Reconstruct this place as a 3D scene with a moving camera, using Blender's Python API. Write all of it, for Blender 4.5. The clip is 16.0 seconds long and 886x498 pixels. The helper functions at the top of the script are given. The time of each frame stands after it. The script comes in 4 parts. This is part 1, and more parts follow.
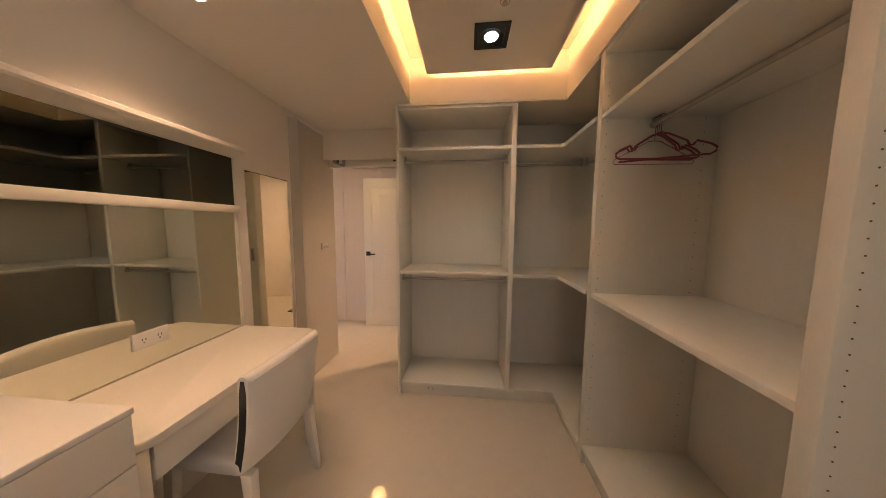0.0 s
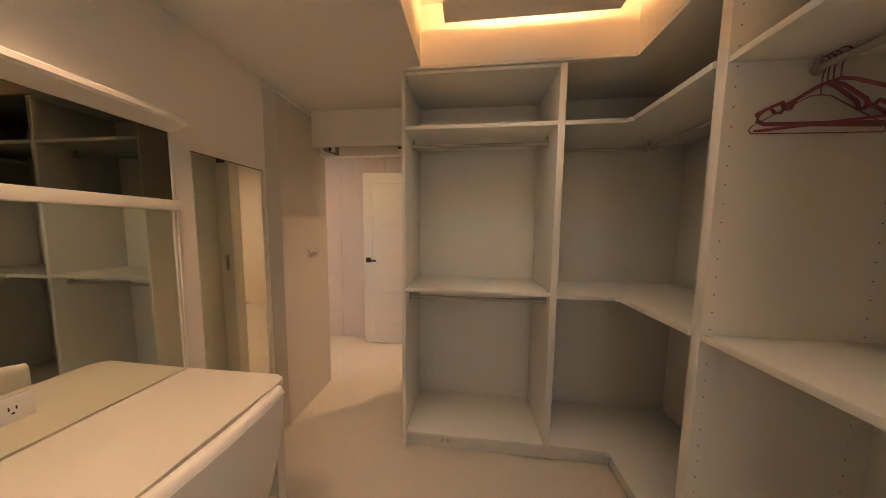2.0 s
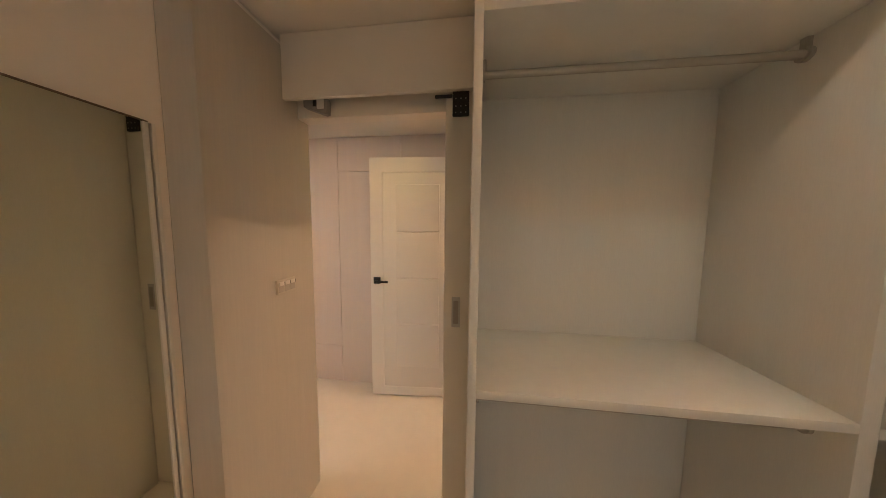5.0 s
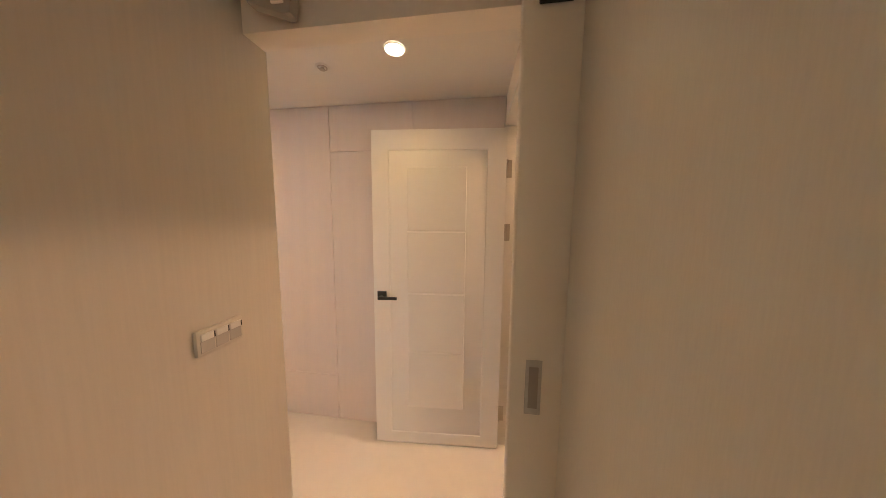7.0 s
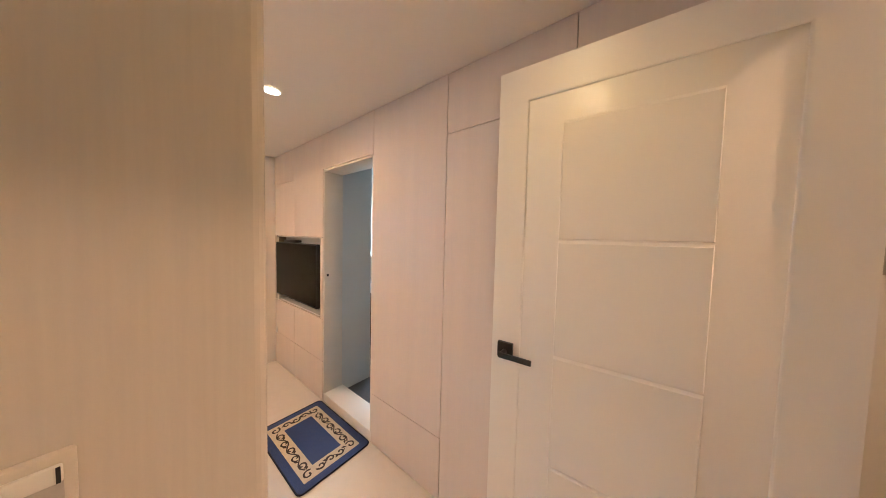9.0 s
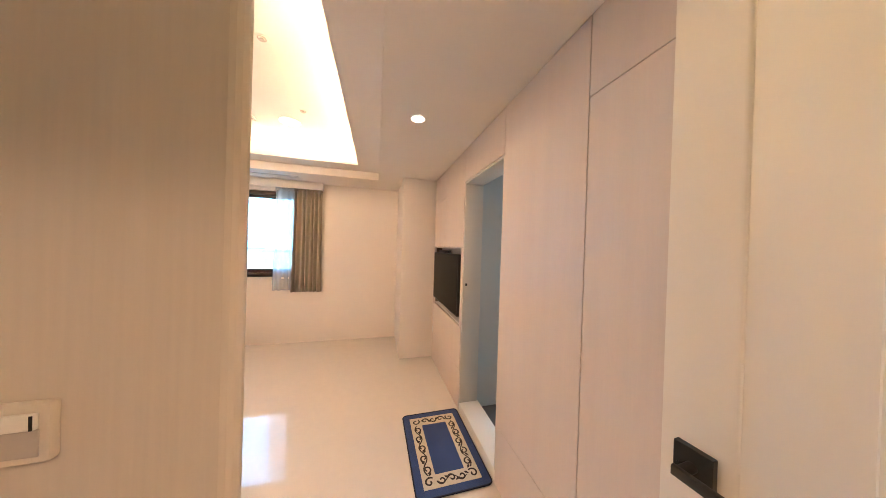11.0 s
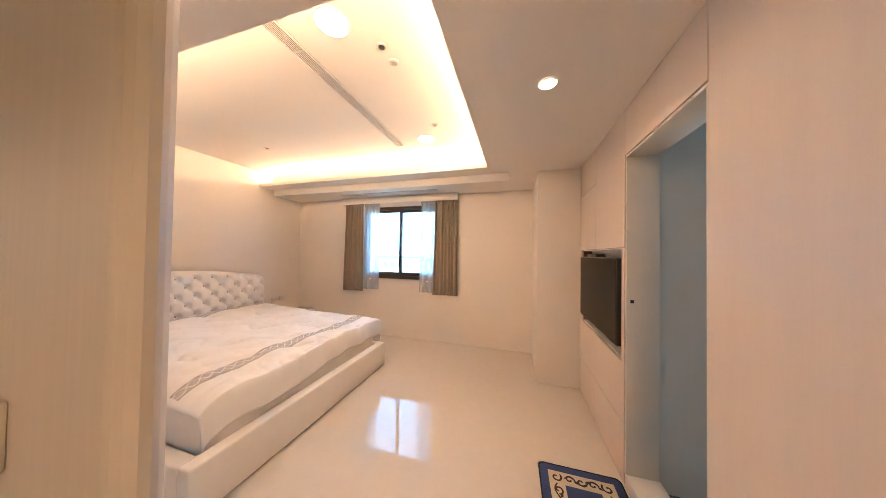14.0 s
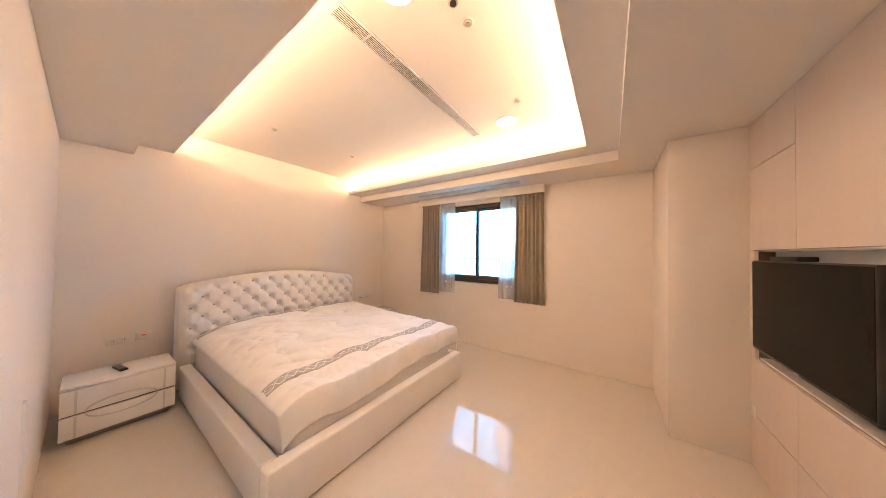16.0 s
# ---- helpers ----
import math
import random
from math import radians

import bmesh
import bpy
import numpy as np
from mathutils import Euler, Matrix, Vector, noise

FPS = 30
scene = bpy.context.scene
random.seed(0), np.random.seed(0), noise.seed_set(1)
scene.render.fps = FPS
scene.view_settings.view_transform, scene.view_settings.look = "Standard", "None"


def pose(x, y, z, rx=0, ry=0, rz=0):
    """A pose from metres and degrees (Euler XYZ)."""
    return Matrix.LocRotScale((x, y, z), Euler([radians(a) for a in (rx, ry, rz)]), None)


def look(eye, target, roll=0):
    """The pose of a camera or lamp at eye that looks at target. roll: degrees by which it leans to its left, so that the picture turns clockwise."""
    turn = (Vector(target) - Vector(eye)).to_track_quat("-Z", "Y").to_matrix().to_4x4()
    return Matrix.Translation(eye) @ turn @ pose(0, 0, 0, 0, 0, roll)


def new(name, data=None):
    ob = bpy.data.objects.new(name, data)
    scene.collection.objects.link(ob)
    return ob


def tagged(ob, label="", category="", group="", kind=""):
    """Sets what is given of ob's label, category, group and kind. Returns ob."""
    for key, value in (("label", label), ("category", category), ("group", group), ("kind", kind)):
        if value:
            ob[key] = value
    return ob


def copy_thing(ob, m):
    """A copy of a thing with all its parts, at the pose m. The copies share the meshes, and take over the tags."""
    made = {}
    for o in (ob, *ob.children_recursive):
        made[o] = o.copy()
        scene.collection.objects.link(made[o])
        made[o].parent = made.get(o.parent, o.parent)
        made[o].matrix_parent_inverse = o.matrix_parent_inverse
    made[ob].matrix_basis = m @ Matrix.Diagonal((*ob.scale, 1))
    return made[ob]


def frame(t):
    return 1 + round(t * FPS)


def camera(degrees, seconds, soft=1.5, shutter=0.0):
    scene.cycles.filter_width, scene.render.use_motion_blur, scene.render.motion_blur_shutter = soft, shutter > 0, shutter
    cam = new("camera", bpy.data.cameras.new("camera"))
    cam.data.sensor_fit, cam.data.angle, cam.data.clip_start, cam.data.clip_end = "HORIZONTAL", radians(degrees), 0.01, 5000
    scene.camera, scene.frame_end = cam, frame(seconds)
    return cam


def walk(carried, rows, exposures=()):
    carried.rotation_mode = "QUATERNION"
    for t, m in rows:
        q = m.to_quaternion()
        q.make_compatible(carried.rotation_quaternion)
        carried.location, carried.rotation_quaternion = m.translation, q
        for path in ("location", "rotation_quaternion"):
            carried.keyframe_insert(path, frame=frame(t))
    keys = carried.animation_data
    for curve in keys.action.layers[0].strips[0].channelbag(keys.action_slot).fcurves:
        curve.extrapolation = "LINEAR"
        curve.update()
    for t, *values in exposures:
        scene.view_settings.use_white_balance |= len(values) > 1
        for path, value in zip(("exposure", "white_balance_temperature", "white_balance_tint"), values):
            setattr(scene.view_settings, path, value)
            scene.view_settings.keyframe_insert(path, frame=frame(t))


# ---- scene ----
cam = camera(121.9, 16.0, soft=0.85)
PATH = [
    (0, (0.009, 0.041, 1.39), (-0.183, 2.024, 1.213), 0.4),
    (0.5, (-0.032, 0.119, 1.387), (-0.231, 2.101, 1.212), 0.5),
    (1, (-0.044, 0.264, 1.392), (-0.251, 2.246, 1.219), 0.5),
    (1.5, (-0.063, 0.377, 1.393), (-0.272, 2.358, 1.222), 0.5),
    (2, (-0.135, 0.498, 1.403), (-0.354, 2.479, 1.237), 0.6),
    (2.5, (-0.196, 0.598, 1.398), (-0.42, 2.579, 1.238), 0.6),
    (3, (-0.228, 0.743, 1.382), (-0.461, 2.723, 1.226), 0.6),
    (3.5, (-0.283, 0.896, 1.382), (-0.516, 2.876, 1.227), 0.6),
    (4, (-0.369, 1.022, 1.381), (-0.609, 3.001, 1.224), 0.7),
    (4.2, (-0.413, 1.078, 1.397), (-0.65, 3.058, 1.248), 0.6),
    (6.5, (-0.671, 1.706, 1.496), (-0.932, 3.678, 1.284), 0.5),
    (7, (-0.749, 1.818, 1.48), (-1.011, 3.790, 1.275), 0.5),
    (7.5, (-0.803, 2.016, 1.462), (-1.148, 3.978, 1.287), 0.4),
    (8, (-0.852, 2.173, 1.453), (-1.521, 4.05, 1.283), 0.5),
    (8.5, (-0.949, 2.332, 1.436), (-1.887, 4.096, 1.332), 1.5),
    (9, (-0.97, 2.42, 1.433), (-2.194, 4.0, 1.34), 1.4),
    (9.5, (-0.961, 2.522, 1.433), (-2.434, 3.872, 1.359), 1.4),
    (10, (-0.941, 2.608, 1.432), (-2.617, 3.698, 1.371), 1.3),
    (10.2, (-0.935, 2.634, 1.419), (-2.68, 3.609, 1.374), 1.5),
    (12.3, (-1.24, 2.802, 1.383), (-3.24, 2.754, 1.414), 1.0),
    (12.5, (-1.247, 2.818, 1.363), (-3.244, 2.707, 1.406), 1.0),
    (13, (-1.253, 2.827, 1.362), (-3.234, 2.558, 1.396), 1.0),
    (13.5, (-1.266, 2.816, 1.362), (-3.221, 2.392, 1.391), 0.9),
    (14, (-1.286, 2.806, 1.361), (-3.202, 2.232, 1.393), 0.9),
    (14.5, (-1.326, 2.802, 1.361), (-3.192, 2.083, 1.391), 0.9),
    (15, (-1.44, 2.786, 1.36), (-3.244, 1.923, 1.396), 0.9),
    (15.5, (-1.518, 2.727, 1.362), (-3.25, 1.727, 1.397), 0.8),
    (16, (-1.571, 2.663, 1.365), (-3.221, 1.533, 1.398), 0.8),
]
walk(cam, [(t, look(eye, target, roll)) for t, eye, target, roll in PATH],
     exposures=[(0.0, -0.13, 6920, 10), (4.2, -0.23, 6650, 4), (6.5, 0.14, 6450, 5), (7.0, 0.13, 6650, 7), (8.0, 0.12, 6400, 7), (9.0, 0.25, 6250, 8),
                (10.2, 0.36, 6300, 8), (12.5, 0.07, 6300, 10), (14.5, 0.07, 6600, 11), (15.0, 0.12, 6650, 12), (16.0, 0.10, 6750, 13)])

# ---- world and large lights ----
world = bpy.data.worlds.new("world")
scene.world = world
world.use_nodes = True
sky = world.node_tree.nodes.new("ShaderNodeTexSky")
sky.sky_type, sky.sun_disc = "NISHITA", False
sky.sun_elevation, sky.sun_rotation = radians(45), radians(90)
world.node_tree.links.new(sky.outputs[0], world.node_tree.nodes["Background"].inputs[0])
world.node_tree.nodes["Background"].inputs[1].default_value = 0.15
sun_data = bpy.data.lights.new("sun", "SUN")
sun_data.energy, sun_data.angle, sun_data.color = 3.0, radians(0.5), (1, 0.95, 0.88)
new("sun", sun_data).matrix_world = look((8, 0, 8), (0, 0, 0))

WARM = (1.0, 0.655, 0.405)
AMBER = (1.0, 0.52, 0.22)
SOFT = (1.0, 0.62, 0.385)
BEDWARM = (1.0, 0.64, 0.415)
HALLWARM = (1.0, 0.64, 0.235)


def area(name, eye, target, sx, sy, watts, colour):
    d = bpy.data.lights.new(name, "AREA")
    d.shape, d.size, d.size_y, d.energy, d.color = "RECTANGLE", sx, sy, watts, colour
    ob = new(name, d)
    ob.matrix_world = look(eye, target)
    return ob


def lamp(x, y, z, radius, watts, colour, cone=105):
    """One spot shining down: a recessed fitting's light, or added fill without a fitting."""
    d = bpy.data.lights.new("downlight_or_fill_lamp", "SPOT")
    d.energy, d.color, d.spot_size, d.spot_blend, d.shadow_soft_size = watts, colour, radians(cone), 1.0, radius
    ob = new("downlight_or_fill_lamp", d)
    ob.location = (x, y, z)
    return ob


def strip(x, y, z, length, along_x, watts, colour, tilt):
    """A hidden light strip of a cove; tilt is the way it shines."""
    d = bpy.data.lights.new("cove_strip", "AREA")
    d.shape, d.size, d.size_y, d.energy, d.color = "RECTANGLE", length, 0.03, watts, colour
    ob = new("cove_strip", d)
    zax = -Vector(tilt).normalized()
    xax = Vector((1, 0, 0)) if along_x else Vector((0, 1, 0))
    m = Matrix((xax, zax.cross(xax), zax)).transposed().to_4x4()
    ob.matrix_world = Matrix.Translation((x, y, z)) @ m
    return ob


BED_COVE, DRESS_COVE = 32.0, 9.4
strip(-4.30, 0.80, 2.43, 3.6, False, BED_COVE, WARM, (1.1, 0, 0.9))
strip(-1.90, 0.80, 2.43, 3.6, False, BED_COVE, WARM, (-1.1, 0, 0.9))
strip(-3.11, 2.64, 2.43, 2.3, True, BED_COVE * 0.8, WARM, (0, -1.1, 0.9))
strip(-0.20, 0.60, 2.53, 2.3, False, DRESS_COVE, AMBER, (-1, 0, 0.15))
strip(0.47, 0.60, 2.53, 2.3, False, DRESS_COVE, AMBER, (1, 0, 0.15))
strip(0.13, 1.77, 2.53, 0.7, True, DRESS_COVE * 0.5, AMBER, (0, 1, 0.15))
strip(1.50, 7.0, 2.50, 4.6, False, 30, SOFT, (0.3, 0, 1))
strip(3.8, 9.12, 2.50, 4.4, True, 30, SOFT, (0, -0.3, 1))
lamp(-1.128, 2.965, 2.245, 0.10, 11.5, HALLWARM, 142)
lamp(-2.66, 2.953, 2.245, 0.04, 12, SOFT, 165)
lamp(-2.354, 1.845, 2.57, 0.08, 50, BEDWARM, 178)
lamp(-3.748, 1.862, 2.57, 0.08, 50, BEDWARM, 178)
lamp(-1.075, 0.985, 2.29, 0.036, 43, SOFT, 101)
# unseen second downlight, added to lift the dressing room
lamp(-1.075, -0.1, 2.29, 0.036, 43, SOFT, 101)
lamp(0.127, 1.53, 2.435, 0.045, 19, (1.0, 0.80, 0.65), 128)
# made-up second cool spot, added to brighten the right-hand wardrobe units
lamp(0.127, 0.2, 2.435, 0.045, 12, (1.0, 0.80, 0.65), 124)
# added fill outside the bedroom door, no fitting; brightens jamb and corridor wall
lamp(0.45, 3.25, 2.66, 0.05, 150, SOFT, 170)
# broad unseen fill added under the living room ceiling
area("living_fill_light", (3.0, 6.8, 2.70), (3.0, 6.8, 0), 2.0, 2.0, 50, (1.0, 0.84, 0.72))
# soft fill from a supposed window that is never in view
area("supposed_window_light", (0.45, -1.74, 1.45), (0.2, 2.0, 1.1), 1.15, 1.05, 5.2, (1.0, 0.88, 0.78))
area("washroom_window_light", (-4.4, 6.03, 1.5), (-4.0, 4.2, 1.2), 1.2, 1.1, 54, (0.86, 0.93, 1.0))

# ---- materials ----


def material(name, colour, rough=0.5, metal=0.0, vary=0.06, scale=6.0, grain=0.0, bump=0.0, fine=180.0, stretch=(1, 1, 1), coat=0.0, glow=0.0, sheen=0.0, spec=0.5):
    m = bpy.data.materials.new(name)
    m.use_nodes = True
    nt = m.node_tree
    b = nt.nodes["Principled BSDF"]
    b.inputs["Roughness"].default_value, b.inputs["Metallic"].default_value = rough, metal
    b.inputs["Coat Weight"].default_value = coat
    b.inputs["Coat Roughness"].default_value = 0.04
    b.inputs["Sheen Weight"].default_value = sheen
    b.inputs["Specular IOR Level"].default_value = spec
    tc = nt.nodes.new("ShaderNodeTexCoord")
    mp = nt.nodes.new("ShaderNodeMapping")
    mp.inputs["Scale"].default_value = stretch
    nt.links.new(tc.outputs["Object"], mp.inputs[0])

    def wave(sc, detail):
        n = nt.nodes.new("ShaderNodeTexNoise")
        n.inputs["Scale"].default_value, n.inputs["Detail"].default_value = sc, detail
        nt.links.new(mp.outputs[0], n.inputs["Vector"])
        return n
    big, small = wave(scale, 3), wave(fine, 4)
    mix = nt.nodes.new("ShaderNodeMix")
    mix.data_type = "RGBA"
    lo = [c * (1 - vary) for c in colour]
    hi = [min(1, c * (1 + vary)) for c in colour]
    mix.inputs[6].default_value, mix.inputs[7].default_value = (*lo, 1), (*hi, 1)
    nt.links.new(big.outputs[0], mix.inputs[0])
    last = mix.outputs[2]
    if grain:
        g = nt.nodes.new("ShaderNodeMix")
        g.data_type, g.blend_type = "RGBA", "MULTIPLY"
        ramp = nt.nodes.new("ShaderNodeMapRange")
        ramp.inputs[1].default_value, ramp.inputs[2].default_value = 0.3, 0.7
        ramp.inputs[3].default_value, ramp.inputs[4].default_value = 1 - grain, 1
        nt.links.new(small.outputs[0], ramp.inputs[0])
        g.inputs[0].default_value = 1
        nt.links.new(last, g.inputs[6])
        nt.links.new(ramp.outputs[0], g.inputs[7])
        last = g.outputs[2]
    nt.links.new(last, b.inputs["Base Color"])
    if bump:
        bp = nt.nodes.new("ShaderNodeBump")
        bp.inputs["Strength"].default_value, bp.inputs["Distance"].default_value = bump, 0.002
        nt.links.new(small.outputs[0], bp.inputs["Height"])
        nt.links.new(bp.outputs[0], b.inputs["Normal"])
    if glow:
        b.inputs["Emission Color"].default_value = (*colour, 1)
        b.inputs["Emission Strength"].default_value = glow
    return m


PAINT = material("wall_paint", (0.87, 0.80, 0.715), 0.62, vary=0.03, scale=2.0, bump=0.12, fine=300)
CEIL = material("ceiling_paint", (0.84, 0.79, 0.72), 0.7, vary=0.02, scale=2.0, bump=0.08, fine=250)
FLOOR = material("polished_floor", (0.67, 0.62, 0.545), 0.009, vary=0.04, scale=1.3, grain=0.03, fine=14, spec=0.55)
LAMINATE = material("white_laminate", (0.80, 0.785, 0.735), 0.42, vary=0.03, scale=3.0, grain=0.04, bump=0.05, fine=60, stretch=(8, 8, 0.6))
PANEL = material("panel_laminate", (0.70, 0.605, 0.53), 0.45, vary=0.05, scale=2.5, grain=0.022, bump=0.02, fine=30, stretch=(6, 6, 0.3))
JAMBWOOD = material("jamb_laminate", (0.60, 0.55, 0.485), 0.55, vary=0.03, scale=2, grain=0.045, bump=0.03, fine=20, stretch=(8, 8, 0.3))
LACQUER = material("white_lacquer", (0.82, 0.775, 0.70), 0.33, vary=0.02, scale=3.0, bump=0.03)
GLOSS = material("gloss_white", (0.80, 0.78, 0.75), 0.16, vary=0.02, scale=3.0)
PLASTIC = material("white_plastic", (0.76, 0.74, 0.70), 0.35, vary=0.02)
VENT = material("vent_shadow", (0.09, 0.075, 0.06), 0.8, vary=0.1)
TANPLATE = material("cream_plastic", (0.61, 0.565, 0.50), 0.4, vary=0.02)
LINING = material("grey_beige_lining", (0.68, 0.63, 0.55), 0.45, vary=0.03)
GREYPL = material("grey_plastic", (0.46, 0.43, 0.40), 0.4, vary=0.03)
BLACK = material("black_metal", (0.012, 0.011, 0.010), 0.38, vary=0.1)
RAIL = material("dull_rail_metal", (0.50, 0.47, 0.42), 0.5, metal=0.5, vary=0.08)
STEEL = material("brushed_steel", (0.55, 0.54, 0.52), 0.28, metal=1.0, vary=0.08, grain=0.1, fine=90)
ALU = material("matt_aluminium", (0.62, 0.60, 0.56), 0.4, metal=0.8, vary=0.05)
MIRROR = material("mirror_glass", (0.74, 0.75, 0.65), 0.015, metal=1.0, vary=0.005)
SMOKED = material("smoked_mirror", (0.15, 0.145, 0.115), 0.02, metal=1.0, vary=0.01)
SCREEN = material("screen_glass", (0.010, 0.009, 0.007), 0.14, vary=0.02, spec=0.03)
DARKPL = material("dark_plastic", (0.015, 0.014, 0.014), 0.4, vary=0.1)
LEATHER = material("white_leather", (0.85, 0.82, 0.78), 0.38, vary=0.03, bump=0.25, fine=220)
LINEN = material("white_bed_linen", (0.88, 0.86, 0.83), 0.8, vary=0.03, scale=5, bump=0.2, fine=500, sheen=0.2)
SHEET = material("mattress_ticking", (0.83, 0.80, 0.75), 0.85, vary=0.05, bump=0.2, fine=400)
LACE = material("grey_lace", (0.50, 0.49, 0.475), 0.8, vary=0.30, scale=45, bump=0.4, fine=160)
CURTAIN = material("taupe_curtain", (0.28, 0.23, 0.175), 0.75, vary=0.10, scale=8, grain=0.12, bump=0.25, fine=420, sheen=0.3)
BRONZE = material("bronze_frame", (0.045, 0.03, 0.022), 0.4, vary=0.1)
NAVY = material("navy_pile", (0.012, 0.042, 0.16), 0.95, vary=0.2, scale=30, grain=0.3, bump=0.6, fine=600, sheen=0.2)
CREAMPILE = material("cream_pile", (0.62, 0.54, 0.40), 0.95, vary=0.12, scale=40, grain=0.25, bump=0.6, fine=600)
DARKPILE = material("dark_navy_binding", (0.010, 0.013, 0.03), 0.95, vary=0.2, scale=40, bump=0.4, fine=500)
BROWNPILE = material("brown_pile", (0.03, 0.02, 0.015), 0.95, vary=0.2, scale=40, bump=0.5, fine=600)
GAPDARK = material("joint_shadow", (0.16, 0.11, 0.07), 0.8, vary=0.1)
INLAY = material("dark_gloss_inlay", (0.05, 0.048, 0.042), 0.12, vary=0.05, spec=0.8)
# headboard leather darkened: the shade inside the tuft dimples is put into the colour
BUTTON_SHADED = material("shaded_button_leather", (0.50, 0.46, 0.42), 0.45, vary=0.05)
TAN = material("tan_plastic", (0.52, 0.44, 0.36), 0.45, vary=0.05)
HINGE = material("satin_nickel", (0.52, 0.46, 0.38), 0.35, metal=0.9, vary=0.06)
BULB = material("lamp_lens_warm", (1.0, 0.86, 0.68), 0.4, glow=14.0)
COOLBULB = material("lamp_lens_cool", (0.80, 0.88, 1.0), 0.4, glow=14.0)
PINK = material("rose_coated_wire", (0.26, 0.055, 0.085), 0.4, vary=0.12)
BLUEWALL = material("pale_blue_wall", (0.58, 0.64, 0.65), 0.35, vary=0.04)
RETURN = material("pale_grey_wall", (0.60, 0.61, 0.59), 0.4, vary=0.03)
SLATE = material("slate_floor", (0.10, 0.10, 0.105), 0.5, vary=0.2, scale=5, grain=0.2, fine=40)
MARBLE = material("veined_marble", (0.72, 0.70, 0.67), 0.12, vary=0.10, scale=1.6, grain=0.05, fine=5, stretch=(0.5, 1, 2))
WOODDARK = material("dark_wood", (0.10, 0.055, 0.03), 0.5, vary=0.2, grain=0.2, fine=30, stretch=(1, 1, 6))
GREY = material("grey_trim", (0.33, 0.30, 0.27), 0.5, vary=0.06)
REDLED = material("red_indicator", (0.55, 0.07, 0.02), 0.4, glow=0.6)

# ---- builders ----


def add_box(bm, x0, x1, y0, y1, z0, z1, bevel=0.0, seg=1):
    vs = [bm.verts.new((x, y, z)) for x in (x0, x1) for y in (y0, y1) for z in (z0, z1)]
    quads = ((0, 1, 3, 2), (4, 6, 7, 5), (0, 4, 5, 1), (2, 3, 7, 6), (0, 2, 6, 4), (1, 5, 7, 3))
    fs = [bm.faces.new([vs[i] for i in q]) for q in quads]
    if bevel:
        es = {e for f in fs for e in f.edges}
        bmesh.ops.bevel(bm, geom=list(es), offset=bevel, segments=seg, affect="EDGES", profile=0.5)
    return bm


def mesh_of(name, bm, mat, smooth=False):
    bmesh.ops.recalc_face_normals(bm, faces=bm.faces)
    me = bpy.data.meshes.new(name)
    bm.to_mesh(me)
    bm.free()
    me.materials.append(mat)
    if smooth:
        me.polygons.foreach_set("use_smooth", [True] * len(me.polygons))
        me.set_sharp_from_angle(angle=radians(40))
    return me


def part(name, bm, mat, parent, label="", smooth=True, at=None):
    ob = new(name, mesh_of(name, bm, mat, smooth))
    ob.parent = parent
    if at is not None:
        ob.matrix_basis = at
    if label:
        tagged(ob, label)
    return ob


def block(name, dims, mat, parent, bevel=0.002, seg=2, label="", at=None):
    return part(name, add_box(bmesh.new(), *dims, bevel, seg), mat, parent, label, True, at)


def structure(name, mat, *boxes, label="", bevel=0.0):
    bm = bmesh.new()
    for b in boxes:
        add_box(bm, *b, bevel, 2)
    return tagged(new(name, mesh_of(name, bm, mat, bevel > 0)), label, kind="structure")


def thing(name, x, y, z, label, category, group="", rz=0):
    ob = new(name)
    ob.empty_display_size = 0.05
    ob.matrix_basis = pose(x, y, z, 0, 0, rz)
    return tagged(ob, label, category, group)


def tube(bm, p, q, r, n=12, r2=None):
    p, q = Vector(p), Vector(q)
    d = q - p
    m = Matrix.Translation((p + q) / 2) @ d.to_track_quat("Z", "Y").to_matrix().to_4x4()
    bmesh.ops.create_cone(bm, cap_ends=True, segments=n, radius1=r, radius2=r if r2 is None else r2, depth=d.length, matrix=m)
    return bm


def sweep(bm, pts, r, n=8, closed=False):
    """A round wire along points."""
    pts = [Vector(p) for p in pts]
    rings = []
    for i, p in enumerate(pts):
        a = pts[i - 1] if i or closed else p
        b = pts[(i + 1) % len(pts)] if i + 1 < len(pts) or closed else p
        q = (b - a).to_track_quat("Z", "Y")
        rings.append([bm.verts.new(p + q @ Vector((r * math.cos(k * math.tau / n), r * math.sin(k * math.tau / n), 0))) for k in range(n)])
    for i in range(len(rings) - (0 if closed else 1)):
        a, b = rings[i], rings[(i + 1) % len(rings)]
        for k in range(n):
            bm.faces.new((a[k], a[(k + 1) % n], b[(k + 1) % n], b[k]))
    if not closed:
        bm.faces.new(rings[0])
        bm.faces.new(rings[-1])
    return bm


def prism(bm, outline, z0, z1, bevel=0.0, seg=2):
    lo = [bm.verts.new((x, y, z0)) for x, y in outline]
    hi = [bm.verts.new((x, y, z1)) for x, y in outline]
    n = len(outline)
    faces = [bm.faces.new(lo), bm.faces.new(hi)] + [bm.faces.new((lo[i], lo[(i + 1) % n], hi[(i + 1) % n], hi[i])) for i in range(n)]
    if bevel:
        bmesh.ops.bevel(bm, geom=list({e for f in faces[:2] for e in f.edges}), offset=bevel, segments=seg, affect="EDGES", profile=0.5)
    return bm


def rounded(x0, x1, y0, y1, r, n=6):
    out = []
    for cx, cy, a in ((x1 - r, y1 - r, 0), (x0 + r, y1 - r, 90), (x0 + r, y0 + r, 180), (x1 - r, y0 + r, 270)):
        out += [(cx + r * math.cos(radians(a + 90 * k / n)), cy + r * math.sin(radians(a + 90 * k / n))) for k in range(n + 1)]
    return out


